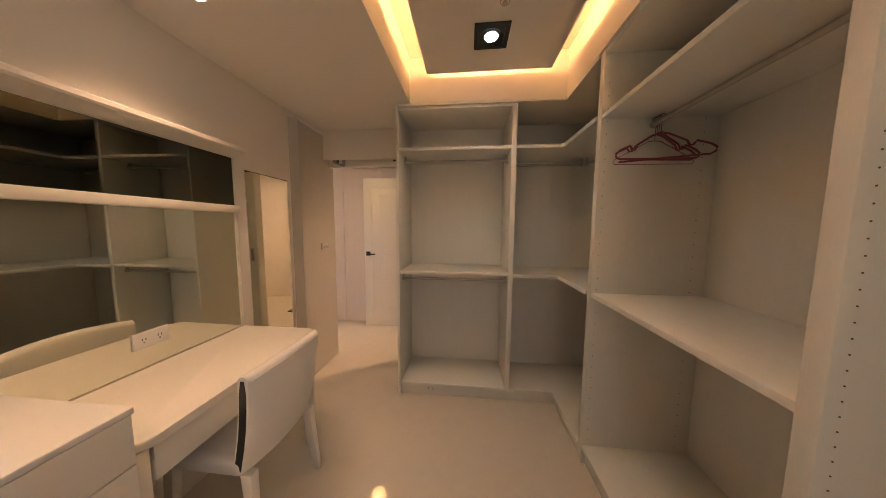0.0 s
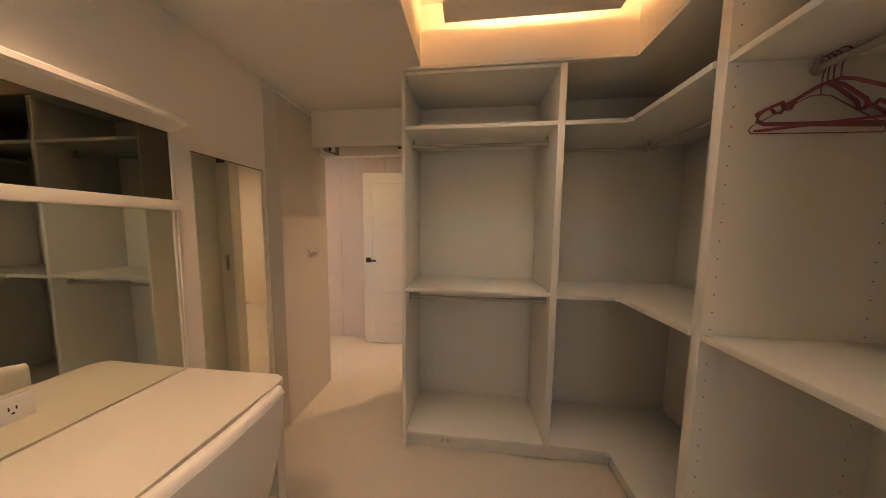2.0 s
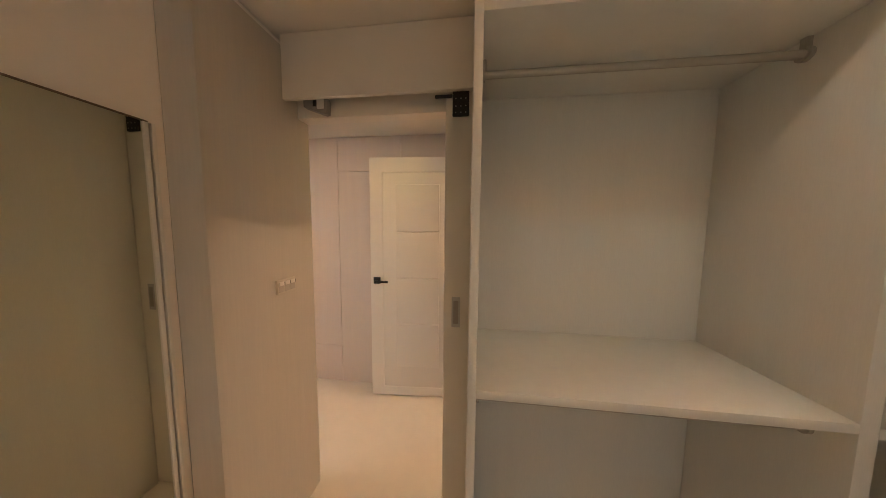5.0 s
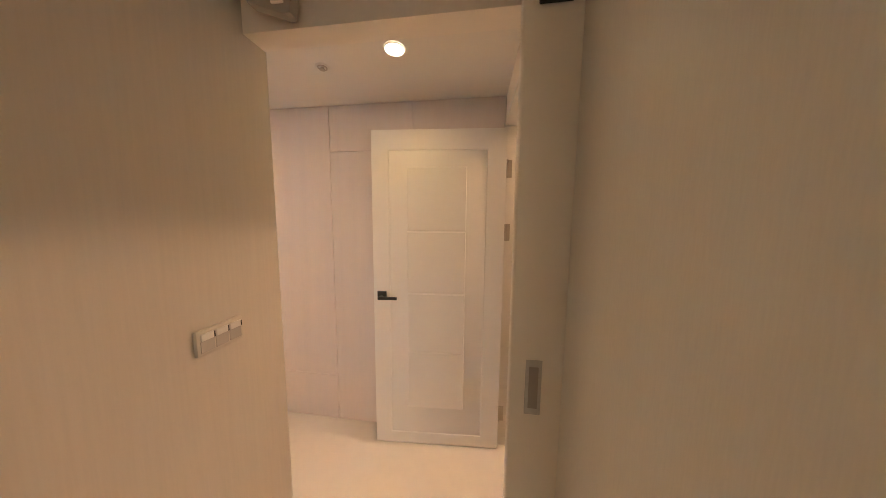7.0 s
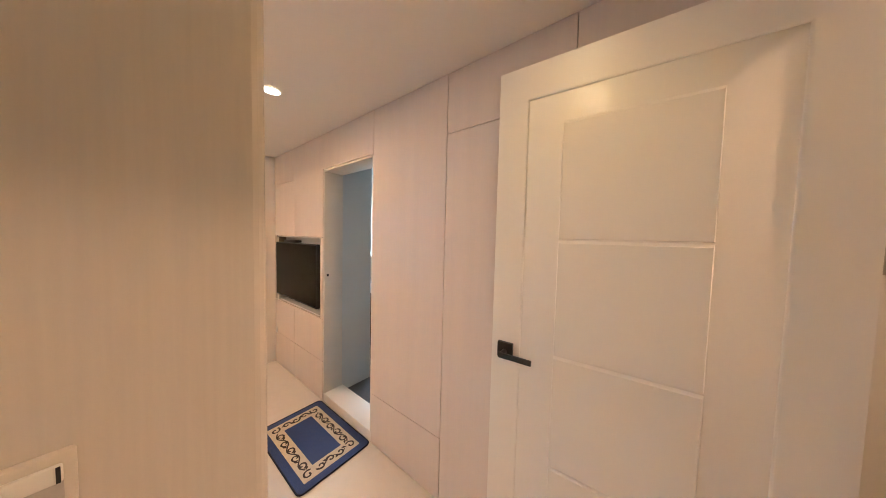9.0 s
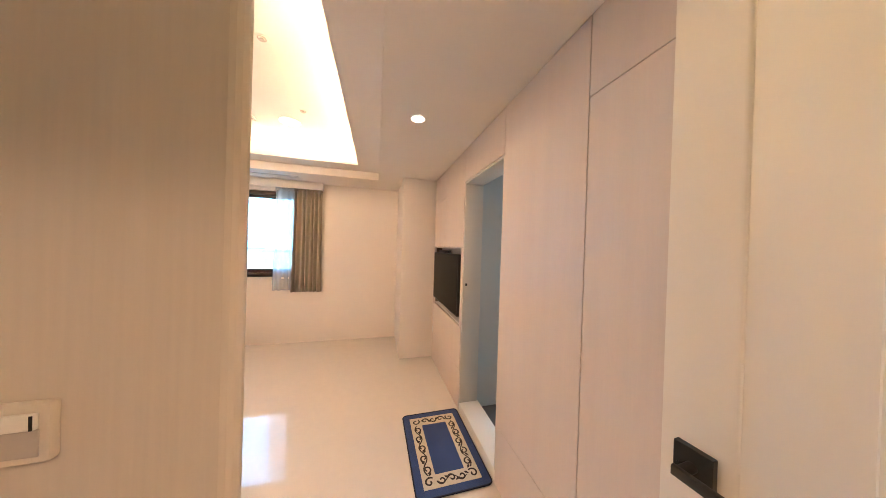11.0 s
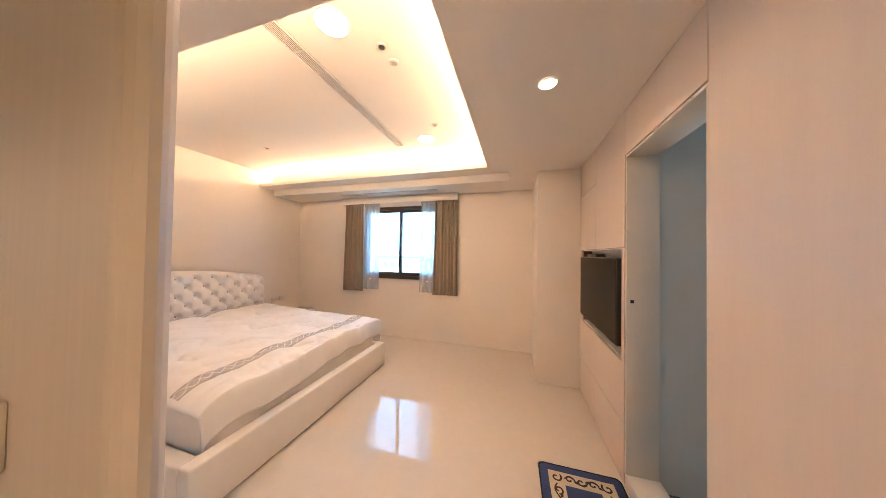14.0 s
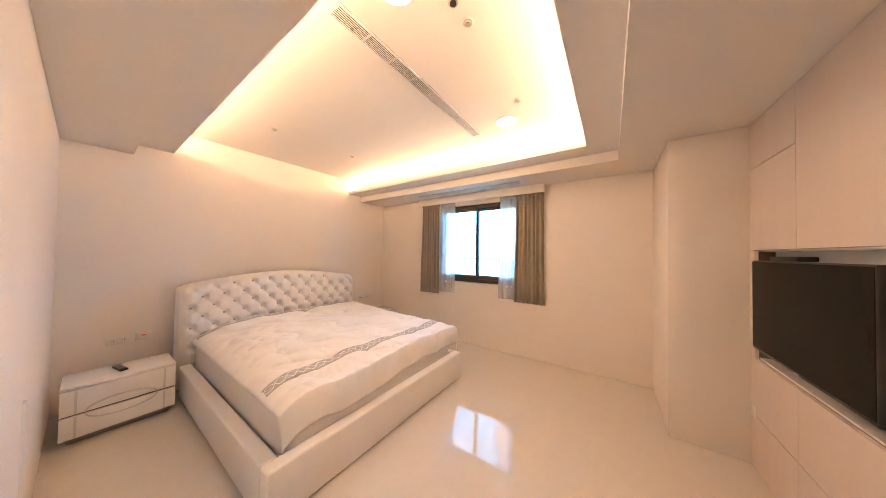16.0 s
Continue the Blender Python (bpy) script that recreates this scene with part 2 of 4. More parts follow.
# ---- structure ----
structure("floor", FLOOR, (-5.1, 1.6, -1.75, 3.60, -0.12, 0.0), (-0.9, 6.2, 3.60, 10.0, -0.12, 0.0), label="cream polished stone floor, very glossy")
structure("floor_washroom", SLATE, (-5.3, -0.95, 3.605, 6.1, -0.12, -0.004), label="dark slate washroom floor")
# dressing room shell
bm = bmesh.new()
add_box(bm, -1.44, -1.421, -1.75, 1.945, 0, 2.6)
tagged(new("wall_partition", mesh_of("wall_partition", bm, PAINT)), "smooth cream painted partition wall", kind="structure")
bm = prism(bmesh.new(), [(-1.437, 1.9455), (-1.4195, 1.9455), (-1.376, 2.005), (-1.376, 2.017), (-1.385, 2.018), (-1.385, 2.528), (-1.3865, 2.535), (-1.390, 2.541), (-1.396, 2.5455), (-1.403, 2.5455), (-1.410, 2.539), (-1.437, 2.49)], 0, 2.256)
tagged(new("jamb_panel", mesh_of("jamb_panel", bm, JAMBWOOD)), "partition end clad in pale wood-grain laminate", kind="structure")
structure("wall_dressing_back", PAINT, (-1.5, -0.2, -1.85, -1.75, 0, 2.6), (1.1, 1.6, -1.85, -1.75, 0, 2.6), (-0.2, 1.1, -1.85, -1.75, 0, 0.9), (-0.2, 1.1, -1.85, -1.75, 2.0, 2.6), label="cream dressing room wall with a supposed, unseen window")
structure("wall_dressing_side", PAINT, (1.30, 1.40, -1.75, 2.56, 0, 2.6))
structure("wall_sliding", PAINT, (-1.385, -0.62, 2.46, 2.53, 1.985, 2.6), (-0.62, 1.30, 2.46, 2.53, 0, 2.6), (-1.385, 1.30, 2.365, 2.385, 2.030, 2.300), label="cream wall over the sliding door")
structure("ceiling_dressing", CEIL, (-1.42, -0.43, -1.75, 2.46, 2.304, 2.40), (0.69, 1.30, -1.75, 2.46, 2.304, 2.40), (-0.43, 0.69, 1.925, 2.46, 2.304, 2.40), (-0.43, 0.69, -1.75, -0.75, 2.304, 2.40),
          (-0.45, -0.43, -0.77, 1.945, 2.40, 2.62), (0.69, 0.71, -0.77, 1.945, 2.40, 2.62), (-0.43, 0.69, 1.925, 1.945, 2.40, 2.62), (-0.43, 0.69, -0.77, -0.75, 2.40, 2.62), (-0.5, 0.76, -0.82, 1.98, 2.62, 2.68),
          (-0.287, 0.555, -0.6, 1.845, 2.455, 2.505), (-0.1, 0.4, -0.4, 1.6, 2.505, 2.62), label="painted ceiling with a recessed light cove")
# hall and bedroom shell
structure("wall_head", PAINT, (-5.1, -1.34, -1.20, -1.06, 0, 2.8), label="cream wall behind the bed")
structure("wall_window", PAINT, (-5.03, -4.90, -1.06, 0.32, 0, 2.8), (-5.03, -4.90, 1.64, 3.60, 0, 2.8), (-5.03, -4.90, 0.32, 1.64, 0, 0.925), (-5.03, -4.90, 0.32, 1.64, 2.11, 2.8), label="cream wall with a small window")
structure("column", PAINT, (-4.90, -4.105, 3.018, 3.60, 0, 2.256), label="cream painted structural column", bevel=0.004)
structure("ceiling_bedroom", CEIL, (-4.90, -4.37, -1.06, 3.60, 2.257, 2.70), (-1.82, -1.44, -1.06, 2.715, 2.257, 2.70), (-4.37, -0.58, 2.715, 3.60, 2.257, 2.70), (-1.82, -0.58, 2.53, 2.715, 2.257, 2.70),
          (-4.37, -4.124, -1.06, 2.715, 2.352, 2.395), (-2.075, -1.82, -1.06, 2.715, 2.352, 2.395), (-4.124, -2.075, 2.474, 2.715, 2.352, 2.395), (-4.37, -1.82, -1.06, 2.715, 2.585, 2.70), label="painted tray ceiling with hidden cove lighting")
structure("wall_entry", PAINT, (-0.58, -0.48, 3.39, 3.60, 0, 2.6), (-0.58, -0.48, 2.53, 3.39, 2.075, 2.6), label="cream wall with the bedroom doorway")
structure("door_frame", LACQUER, (-0.592, -0.468, 3.372, 3.392, 0, 2.056), (-0.592, -0.468, 2.532, 3.392, 2.056, 2.078), (-0.592, -0.468, 2.532, 2.546, 0, 2.056), label="cream lacquered door frame", bevel=0.003)
structure("wall_panelled", GAPDARK, (-4.105, -3.074, 3.53, 3.60, 0, 2.256), (-2.35, -0.46, 3.45, 3.60, 0, 2.256), (-3.074, -3.03, 3.45, 3.60, 0, 2.256), (-3.03, -2.35, 3.45, 3.60, 1.972, 2.256),
          (-4.105, -3.074, 3.45, 3.53, 0, 0.712), (-4.105, -3.074, 3.45, 3.53, 1.410, 2.256), (-4.105, -4.045, 3.45, 3.53, 0.712, 1.410), label="backing behind pale laminate panels")
structure("threshold", LACQUER, (-3.028, -2.352, 3.436, 3.61, 0, 0.07), bevel=0.005, label="white stone threshold")
structure("trim_washroom", LINING, (-3.028, -3.012, 3.436, 3.60, 0.07, 1.955), (-2.366, -2.352, 3.436, 3.60, 0.07, 1.955), (-3.028, -2.352, 3.436, 3.60, 1.955, 1.97), bevel=0.002, label="grey-white lining of the washroom opening")
# washroom behind the panelled wall
structure("wall_washroom", BLUEWALL, (-5.2, -3.15, 3.81, 3.91, 0, 2.5), (-5.3, -5.2, 3.81, 6.1, 0, 2.5), (-5.2, -0.95, 6.0, 6.1, 0, 0.9), (-5.2, -0.95, 6.0, 6.1, 2.1, 2.5), (-3.8, -0.95, 6.0, 6.1, 0.9, 2.1), (-5.2, -5.0, 6.0, 6.1, 0.9, 2.1),
          (-0.95, -0.90, 3.605, 6.1, 0, 2.5), (-5.3, -0.90, 3.605, 6.1, 2.5, 2.55), label="pale blue washroom wall")
structure("wall_return", RETURN, (-3.15, -3.03, 3.605, 3.91, 0, 2.5), label="pale grey wall just inside the washroom")
# living room beyond the entry
structure("wall_living", PAINT, (0.49, 6.2, 4.50, 4.60, 0, 2.7), (-0.90, 0.49, 4.50, 4.60, 2.28, 2.7), (-0.90, -0.60, 3.6, 4.60, 0, 2.7), (-0.46, 1.6, 2.43, 2.53, 0, 2.7), (1.5, 1.6, 2.53, 4.5, 0, 2.7), (-0.9, -0.8, 4.6, 10, 0, 2.7), (6.1, 6.2, 4.6, 10, 0, 2.7), label="cream living room wall")
structure("trim_living", GREY, (0.4835, 0.4895, 4.492, 4.4995, 0, 2.2795), (-0.6, 0.4835, 4.492, 4.4995, 2.2735, 2.2795), label="thin dark edge line of the living room opening")
structure("wall_media", MARBLE, (-0.9, 6.2, 9.75, 9.9, 0, 2.8), label="white veined marble media wall")
structure("ceiling_living", CEIL, (-0.46, 1.6, 2.53, 4.6, 2.70, 2.80), (-0.9, 1.4, 4.6, 10, 2.45, 2.55), (1.4, 6.2, 9.2, 10, 2.45, 2.55), (1.4, 6.2, 4.6, 9.2, 2.72, 2.8), label="living room ceiling with a light cove")

# ---- panelled wall pieces ----
panel_wall = bpy.data.objects["wall_panelled"]
for x0, x1, z0, z1 in ((-4.105, -3.60, 0, 0.345), (-4.105, -3.60, 0.345, 0.712), (-4.105, -3.60, 1.410, 1.95), (-4.105, -3.60, 1.95, 2.256),
                       (-3.60, -3.03, 0, 0.345), (-3.60, -3.03, 0.345, 0.712), (-3.60, -3.03, 1.410, 2.256), (-3.03, -2.35, 1.972, 2.256),
                       (-2.35, -1.745, 0, 0.35), (-2.35, -1.745, 0.35, 2.256), (-1.745, -1.165, 0, 1.957), (-1.745, -1.165, 1.957, 2.256), (-1.165, -0.581, 0, 1.957), (-1.165, -0.581, 1.957, 2.256)):
    block("panel", (x0 + 0.0016, x1 - 0.0016, 3.432, 3.4505, z0 + 0.0016, z1 - 0.0016), PANEL, panel_wall, 0.001, 1)
block("panel", (-3.074, -3.0316, 3.432, 3.4505, 0.7136, 1.4084), PANEL, panel_wall, 0.001, 1)
block("panel", (-4.1034, -4.045, 3.432, 3.4505, 0.7136, 1.4084), PANEL, panel_wall, 0.001, 1)
block("niche_lining", (-4.045, -3.074, 3.452, 3.53, 0.7105, 0.722), PLASTIC, panel_wall, 0.001, 1, "grey-white niche shelf")
block("niche_lining", (-4.045, -3.074, 3.452, 3.53, 1.400, 1.4115), PLASTIC, panel_wall, 0.001, 1)
block("niche_back", (-4.045, -3.074, 3.520, 3.5305, 0.722, 1.400), PLASTIC, panel_wall, 0.001, 1)

# ---- dressing room closets ----
FRONT, BACKY = 1.935, 2.355


def holes(parent, pts, axis, r=0.0028):
    """Rows of small shelf-pin holes on a side panel, as tiny dark caps."""
    bm = bmesh.new()
    rot = Matrix.Rotation(radians(90), 4, "Y" if axis == "x" else "X")
    for p in pts:
        bmesh.ops.create_cone(bm, cap_ends=True, segments=8, radius1=r, radius2=r, depth=0.0012, matrix=Matrix.Translation(p) @ rot)
    return tagged(part("pin_holes", bm, GAPDARK, parent, "dark shelf-pin holes", False), kind="stuff")


def rod(parent, p, q, drop=0.045):
    """An oval hanging rail with an end socket at each end."""
    bm = tube(bmesh.new(), p, q, 0.011, 16)
    part("hanging_rail", bm, RAIL, parent, "dull grey metal hanging rail")
    for e, f in ((p, q), (q, p)):
        d = (Vector(f) - Vector(e)).normalized()
        bm = tube(bmesh.new(), Vector(e), Vector(e) + d * 0.012, 0.018, 14)
        a = Vector(e) + d * 0.006
        side = 0.008
        add_box(bm, a.x - side, a.x + side, a.y - side, a.y + side, a.z, a.z + drop, 0.002, 1)
        part("rail_socket", bm, RAIL, parent)


unit = thing("wardrobe_unit", 0, 0, 0, "empty white open wardrobe unit with two shelves and hanging rails", "wardrobe", "built-in wardrobe units")
block("side_panel", (-0.539, -0.517, FRONT - 0.012, 2.400, 0, 2.302), LAMINATE, unit)
block("side_panel", (0.324, 0.361, FRONT, BACKY, 0.08, 2.284), LAMINATE, unit)
block("back_panel", (-0.517, 0.324, BACKY - 0.012, BACKY, 0.08, 2.282), LAMINATE, unit)
block("top_panel", (-0.517, 0.324, FRONT, BACKY - 0.012, 2.264, 2.284), LAMINATE, unit)
block("shelf", (-0.517, 0.324, FRONT, BACKY - 0.012, 1.966, 1.990), LAMINATE, unit)
block("shelf", (-0.517, 0.324, FRONT, BACKY - 0.012, 1.018, 1.042), LAMINATE, unit)
block("base_board", (-0.517, 0.324, FRONT - 0.004, BACKY - 0.012, 0.094, 0.116), LAMINATE, unit)
block("plinth", (-0.517, 0.715, FRONT + 0.028, FRONT + 0.046, 0.0, 0.0935), LAMINATE, unit)
block("top_trim", (-0.539, 0.69, FRONT - 0.012, FRONT + 0.01, 2.286, 2.303), LAMINATE, unit)
rod(unit, (-0.517, 2.11, 1.925), (0.324, 2.11, 1.925))
rod(unit, (-0.517, 2.02, 0.968), (0.324, 2.02, 0.968), 0.036)
holes(unit, [(-0.5168, y, 0.75 + 0.032 * k) for y in (1.96, 2.30) for k in range(6)] + [(-0.5168, y, 1.55 + 0.10 * k) for y in (1.96, 2.30) for k in range(4)], "x")
sock = thing("plinth_socket", -0.27, FRONT + 0.0265, 0.055, "white flush double socket on the wardrobe plinth", "socket")
block("plate", (-0.038, 0.038, -0.004, 0.001, -0.02, 0.02), PLASTIC, sock, 0.002)
for dx in (-0.018, 0.018):
    for dz in (-0.005, 0.005):
        block("slot", (dx - 0.004, dx + 0.004, -0.0052, -0.0038, dz - 0.0012, dz + 0.0012), DARKPL, sock, 0)

corner = thing("wardrobe_corner_unit", 0, 0, 0, "empty white L-shaped corner wardrobe unit with two shelves", "wardrobe", "built-in wardrobe units")
L = [(0.361, BACKY - 0.012), (0.361, FRONT), (0.672, FRONT), (0.69, FRONT - 0.018), (0.69, 1.499), (1.27, 1.499), (1.27, BACKY - 0.012)]
for nm, z0, z1 in (("shelf", 1.966, 1.990), ("shelf", 1.010, 1.034), ("base_board", 0.088, 0.110)):
    part(nm, prism(bmesh.new(), L, z0, z1, 0.002), LAMINATE, corner)
part("top_panel", prism(bmesh.new(), [(x + 0.0, y) for x, y in L], 2.284, 2.302, 0.001), LAMINATE, corner)
block("back_panel", (0.361, 1.27, BACKY - 0.012, BACKY, 0.0, 2.282), LAMINATE, corner)
block("back_panel", (1.27, 1.285, 1.499, BACKY - 0.012, 0.0, 2.282), LAMINATE, corner)
block("plinth", (0.715, 0.735, 1.499, FRONT + 0.028, 0.0, 0.0875), LAMINATE, corner)
rod(corner, (0.361, 2.19, 1.905), (0.935, 2.19, 1.905))
rod(corner, (0.955, 2.17, 1.905), (0.955, 1.499, 1.905))

for y0, y1, grp in ((0.597, 1.459, 0), (-0.40, 0.558, 1)):
    right = thing("wardrobe_unit", 0, 0, 0, "empty white open wardrobe unit with a deep middle shelf" if grp == 0 else "white open wardrobe unit with rows of pin holes", "wardrobe", "built-in wardrobe units")
    block("side_panel", (0.70, 1.27, y1, y1 + 0.039, 0, 2.302), LAMINATE, right)
    if grp:
        block("side_panel", (0.70, 1.27, y0 - 0.04, y0, 0, 2.302), LAMINATE, right)
    block("back_panel", (1.27, 1.285, y0, y1 + 0.039, 0.0, 2.302), LAMINATE, right)
    block("top_panel", (0.705, 1.27, y0, y1, 2.280, 2.302), LAMINATE, right)
    if grp == 0:
        block("shelf", (0.702, 1.27, y0, y1, 1.958, 1.982), LAMINATE, right)
        block("shelf", (0.702, 1.27, y0, y1, 1.005, 1.030), LAMINATE, right)
    block("base_board", (0.70, 1.27, y0, y1, 0.094, 0.116), LAMINATE, right)
    block("plinth", (0.725, 0.743, y0, y1, 0.0, 0.0935), LAMINATE, right)
    if grp == 0:
        rod(right, (0.955, y0, 1.922), (0.955, y1, 1.922), 0.036)
    step = 0.0313 if grp else 0.064
    hp = [(x, y1 - 0.0005, z) for x in (0.73, 1.20) for z in [0.154 + step * k for k in range(65 if grp else 32)] if grp or not 0.98 < z < 1.05]
    holes(right, hp, "y", 0.0018 if grp else 0.0024)

# three coat hangers on the rail
def hanger(y, turn, w, drop, lean):
    h = thing("coat_hanger", 0.955, y, 1.936, "rose-pink coated wire coat hanger hanging on the rail", "hanger", "coat hangers on the rail", turn)
    hook = [(0.015 * math.cos(a), 0, 0.0 + 0.015 * math.sin(a)) for a in [radians(k) for k in range(160, -50, -15)]] + [(0.0, 0, -0.03), (0, 0, -0.075)]
    part("hook", sweep(bmesh.new(), hook, 0.0016, 6), PINK, h)
    right_arm = [(0.03, 0, -0.082), (w * 0.48, 0, -0.125), (w * 0.54, 0, -0.150), (w * 0.60, 0, -0.148), (w * 0.66, 0, -0.130), (w * 0.9, 0, -0.152), (w, 0, -0.170), (w * 0.99, 0, -0.186), (w * 0.9, 0, -drop)]
    pts = [(0, 0, -0.072)] + right_arm + [(-x, y2, z) for x, y2, z in reversed(right_arm)]
    part("body", sweep(bmesh.new(), [(x, lean * x, z) for x, y2, z in pts], 0.0048, 8, True), PINK, h)
    return h


hanger(1.427, 5, 0.198, 0.196, 0.0)
hanger(1.415, 0, 0.200, 0.194, 0.03)
hanger(1.399, -25, 0.205, 0.198, 0.05)
thin = thing("wire_hanger", 0.955, 1.439, 1.936, "thin rose-pink wire coat hanger hanging on the rail", "hanger", "coat hangers on the rail", 2)
part("hook", sweep(bmesh.new(), [(0.015 * math.cos(radians(k)), 0, 0.015 * math.sin(radians(k))) for k in range(160, -50, -15)] + [(0, 0, -0.04), (0, 0, -0.10)], 0.0014, 6), PINK, thin)
part("body", sweep(bmesh.new(), [(0, 0, -0.10), (0.03, 0, -0.103), (0.19, 0, -0.192), (0.198, 0, -0.205), (0.19, 0, -0.216), (-0.19, 0, -0.216), (-0.198, 0, -0.205), (-0.19, 0, -0.192), (-0.03, 0, -0.103)], 0.0018, 6, True), PINK, thin)

# ---- vanity ----
WX = -1.420
table = thing("dressing_table", -1.178, 1.03, 0, "white lacquered dressing table with a thick rounded top", "table")
part("tabletop", prism(bmesh.new(), [(x + 1.178, y - 1.03) for x, y in [(WX + 0.002, 0.609), (WX + 0.002, 1.455)] + rounded(-1.3, -0.926, 0.609, 1.455, 0.045)[0:7][::-1] + rounded(-1.3, -0.926, 0.609, 1.455, 0.045)[21:28][::-1]], 0.718, 0.75, 0.008, 3), LACQUER, table)
block("apron", (0.195, 0.225, -0.37, 0.385, 0.585, 0.717), LACQUER, table, 0.003)
block("apron", (-0.25, 0.21, 0.385, 0.41, 0.585, 0.717), LACQUER, table, 0.003)
for dy in (-0.405, 0.395):
    for dx in (0.205, -0.245):
        bm = bmesh.new()
        add_box(bm, dx - 0.028, dx + 0.028, dy - 0.022, dy + 0.022, 0.0, 0.716, 0.006, 2)
        for v in bm.verts:
            if v.co.z < 0.1:
                v.co.x = dx + (v.co.x - dx) * 0.75
        part("leg", bm, LACQUER, table)

for dy in (-0.405, 0.395):
    bm = bmesh.new()
    outline = [(0.176, 0.584), (0.176, 0.45)] + [(0.176 - 0.11 * (1 - math.cos(t)), 0.45 + 0.134 * math.sin(t)) for t in [math.pi / 2 * k / 8 for k in range(1, 9)]]
    rings = [[bm.verts.new((x, dy + e, z)) for x, z in outline] for e in (-0.014, 0.014)]
    for k in range(len(outline)):
        q = (k + 1) % len(outline)
        bm.faces.new((rings[0][k], rings[0][q], rings[1][q], rings[1][k]))
    bm.faces.new(rings[0])
    bm.faces.new(rings[1])
    part("bracket", bm, LACQUER, table)

cab = thing("drawer_cabinet", -1.167, 0.188, 0, "white lacquered drawer cabinet with flat fronts and a thin top", "cabinet")
block("body", (-0.25, 0.235, -0.36, 0.408, 0.04, 0.864), LACQUER, cab, 0.002)
block("top", (-0.25, 0.257, -0.365, 0.413, 0.865, 0.885), GLOSS, cab, 0.004, 3)
block("plinth", (-0.22, 0.21, -0.34, 0.38, 0.0, 0.039), LACQUER, cab, 0.002)
for z0, z1 in ((0.05, 0.38), (0.384, 0.714), (0.718, 0.8635)):
    block("drawer_front", (0.2355, 0.254, -0.358, 0.408, z0, z1), LACQUER, cab, 0.002)

van = thing("vanity_mirror", WX, 0.505, 0, "wall mirror in a slim white frame under smoked glass", "mirror")
block("glass", (0.001, 0.006, -0.85, 0.925, 0.757, 1.467), MIRROR, van, 0.0005, 1)
block("smoked_glass", (0.001, 0.006, -0.85, 0.932, 1.513, 1.797), SMOKED, van, 0.0005, 1, "dark smoked glass band")
block("rail", (0.0005, 0.032, -0.85, 0.943, 1.468, 1.512), LACQUER, van, 0.004)
block("frame_stile", (0.0005, 0.012, 0.926, 0.9325, 0.757, 1.467), LACQUER, van, 0.002)
block("frame_gap", (0.0005, 0.003, 0.9328, 0.9367, 0.757, 1.467), GAPDARK, van, 0, 1, "dark gap between the frame strips")
block("frame_stile", (0.0005, 0.014, 0.937, 0.944, 0.757, 1.467), LACQUER, van, 0.002)
block("frame_stile", (0.0005, 0.010, 0.933, 0.944, 1.513, 1.797), LACQUER, van, 0.002)
bm = bmesh.new()
prof = [(0.0005, 1.798), (0.010, 1.798), (0.090, 1.824), (0.098, 1.832), (0.098, 1.848), (0.092, 1.854), (0.0005, 1.854)]
ends = []
for yy in (-0.85, 0.944):
    ends.append([bm.verts.new((x, yy, z)) for x, z in prof])
for i in range(len(prof)):
    j = (i + 1) % len(prof)
    bm.faces.new((ends[0][i], ends[0][j], ends[1][j], ends[1][i]))
bm.faces.new(ends[0])
bm.faces.new(ends[1])
part("cornice", bm, LACQUER, van, "", False)

msock = thing("mirror_socket", WX + 0.0065, 0.985, 0.882, "white twin socket plate fixed on the vanity mirror", "socket")
block("plate", (0, 0.008, -0.064, 0.064, -0.036, 0.036), PLASTIC, msock, 0.002)
for dy in (-0.028, 0.028):
    for k in (-1, 1):
        block("slot", (0.0076, 0.0088, dy + k * 0.006 - 0.0013, dy + k * 0.006 + 0.0013, -0.001, 0.009), DARKPL, msock, 0)
    block("earth_slot", (0.0076, 0.0088, dy - 0.0025, dy + 0.0025, -0.013, -0.008), DARKPL, msock, 0)

tall = thing("dressing_mirror", WX, 1.713, 0, "tall frameless dressing mirror with a slim white edge", "mirror")
block("glass", (0.001, 0.006, -0.19, 0.180, 0.012, 1.742), MIRROR, tall, 0.0005, 1)
block("edge_strip", (0.001, 0.010, 0.181, 0.192, 0.012, 1.742), LACQUER, tall, 0.001)
block("edge_gap", (0.0005, 0.003, 0.1925, 0.1965, 0.0, 1.742), GAPDARK, tall, 0, 1, "dark gap between the edge strips")
block("edge_strip", (0.001, 0.012, 0.197, 0.206, 0.0, 1.742), LACQUER, tall, 0.001)
block("top_edge", (0.001, 0.008, -0.192, 0.192, 1.7425, 1.746), GAPDARK, tall, 0, 1, "thin dark top edge")

# vanity chair: wide padded back, dark inlay on the side edge, tapered splayed legs
chair = thing("dressing_chair", -1.0, 1.071, 0, "white leather low-back dressing chair with tapered white legs", "chair")
bm = bmesh.new()
add_box(bm, -0.26, 0.13, -0.215, 0.215, 0.375, 0.455, 0.03, 4)
part("seat", bm, LEATHER, chair)
bm = bmesh.new()
ws = [0, 0.1, 0.2, 0.3, 0.4, 0.5, 0.6, 0.7, 0.8, 0.88, 0.93, 0.955, 0.975, 0.988, 0.996, 1.0]
ny, nz, th = 18, len(ws) - 1, 0.058
us = [-1, -0.985, -0.96, -0.9] + [-0.8 + 0.16 * k for k in range(11)] + [0.9, 0.96, 0.985, 1]


def back_line(u, w):
    return 0.105 + 0.035 * (1 - u * u) + 0.064 * w + 0.012 * math.sin(w * math.pi)


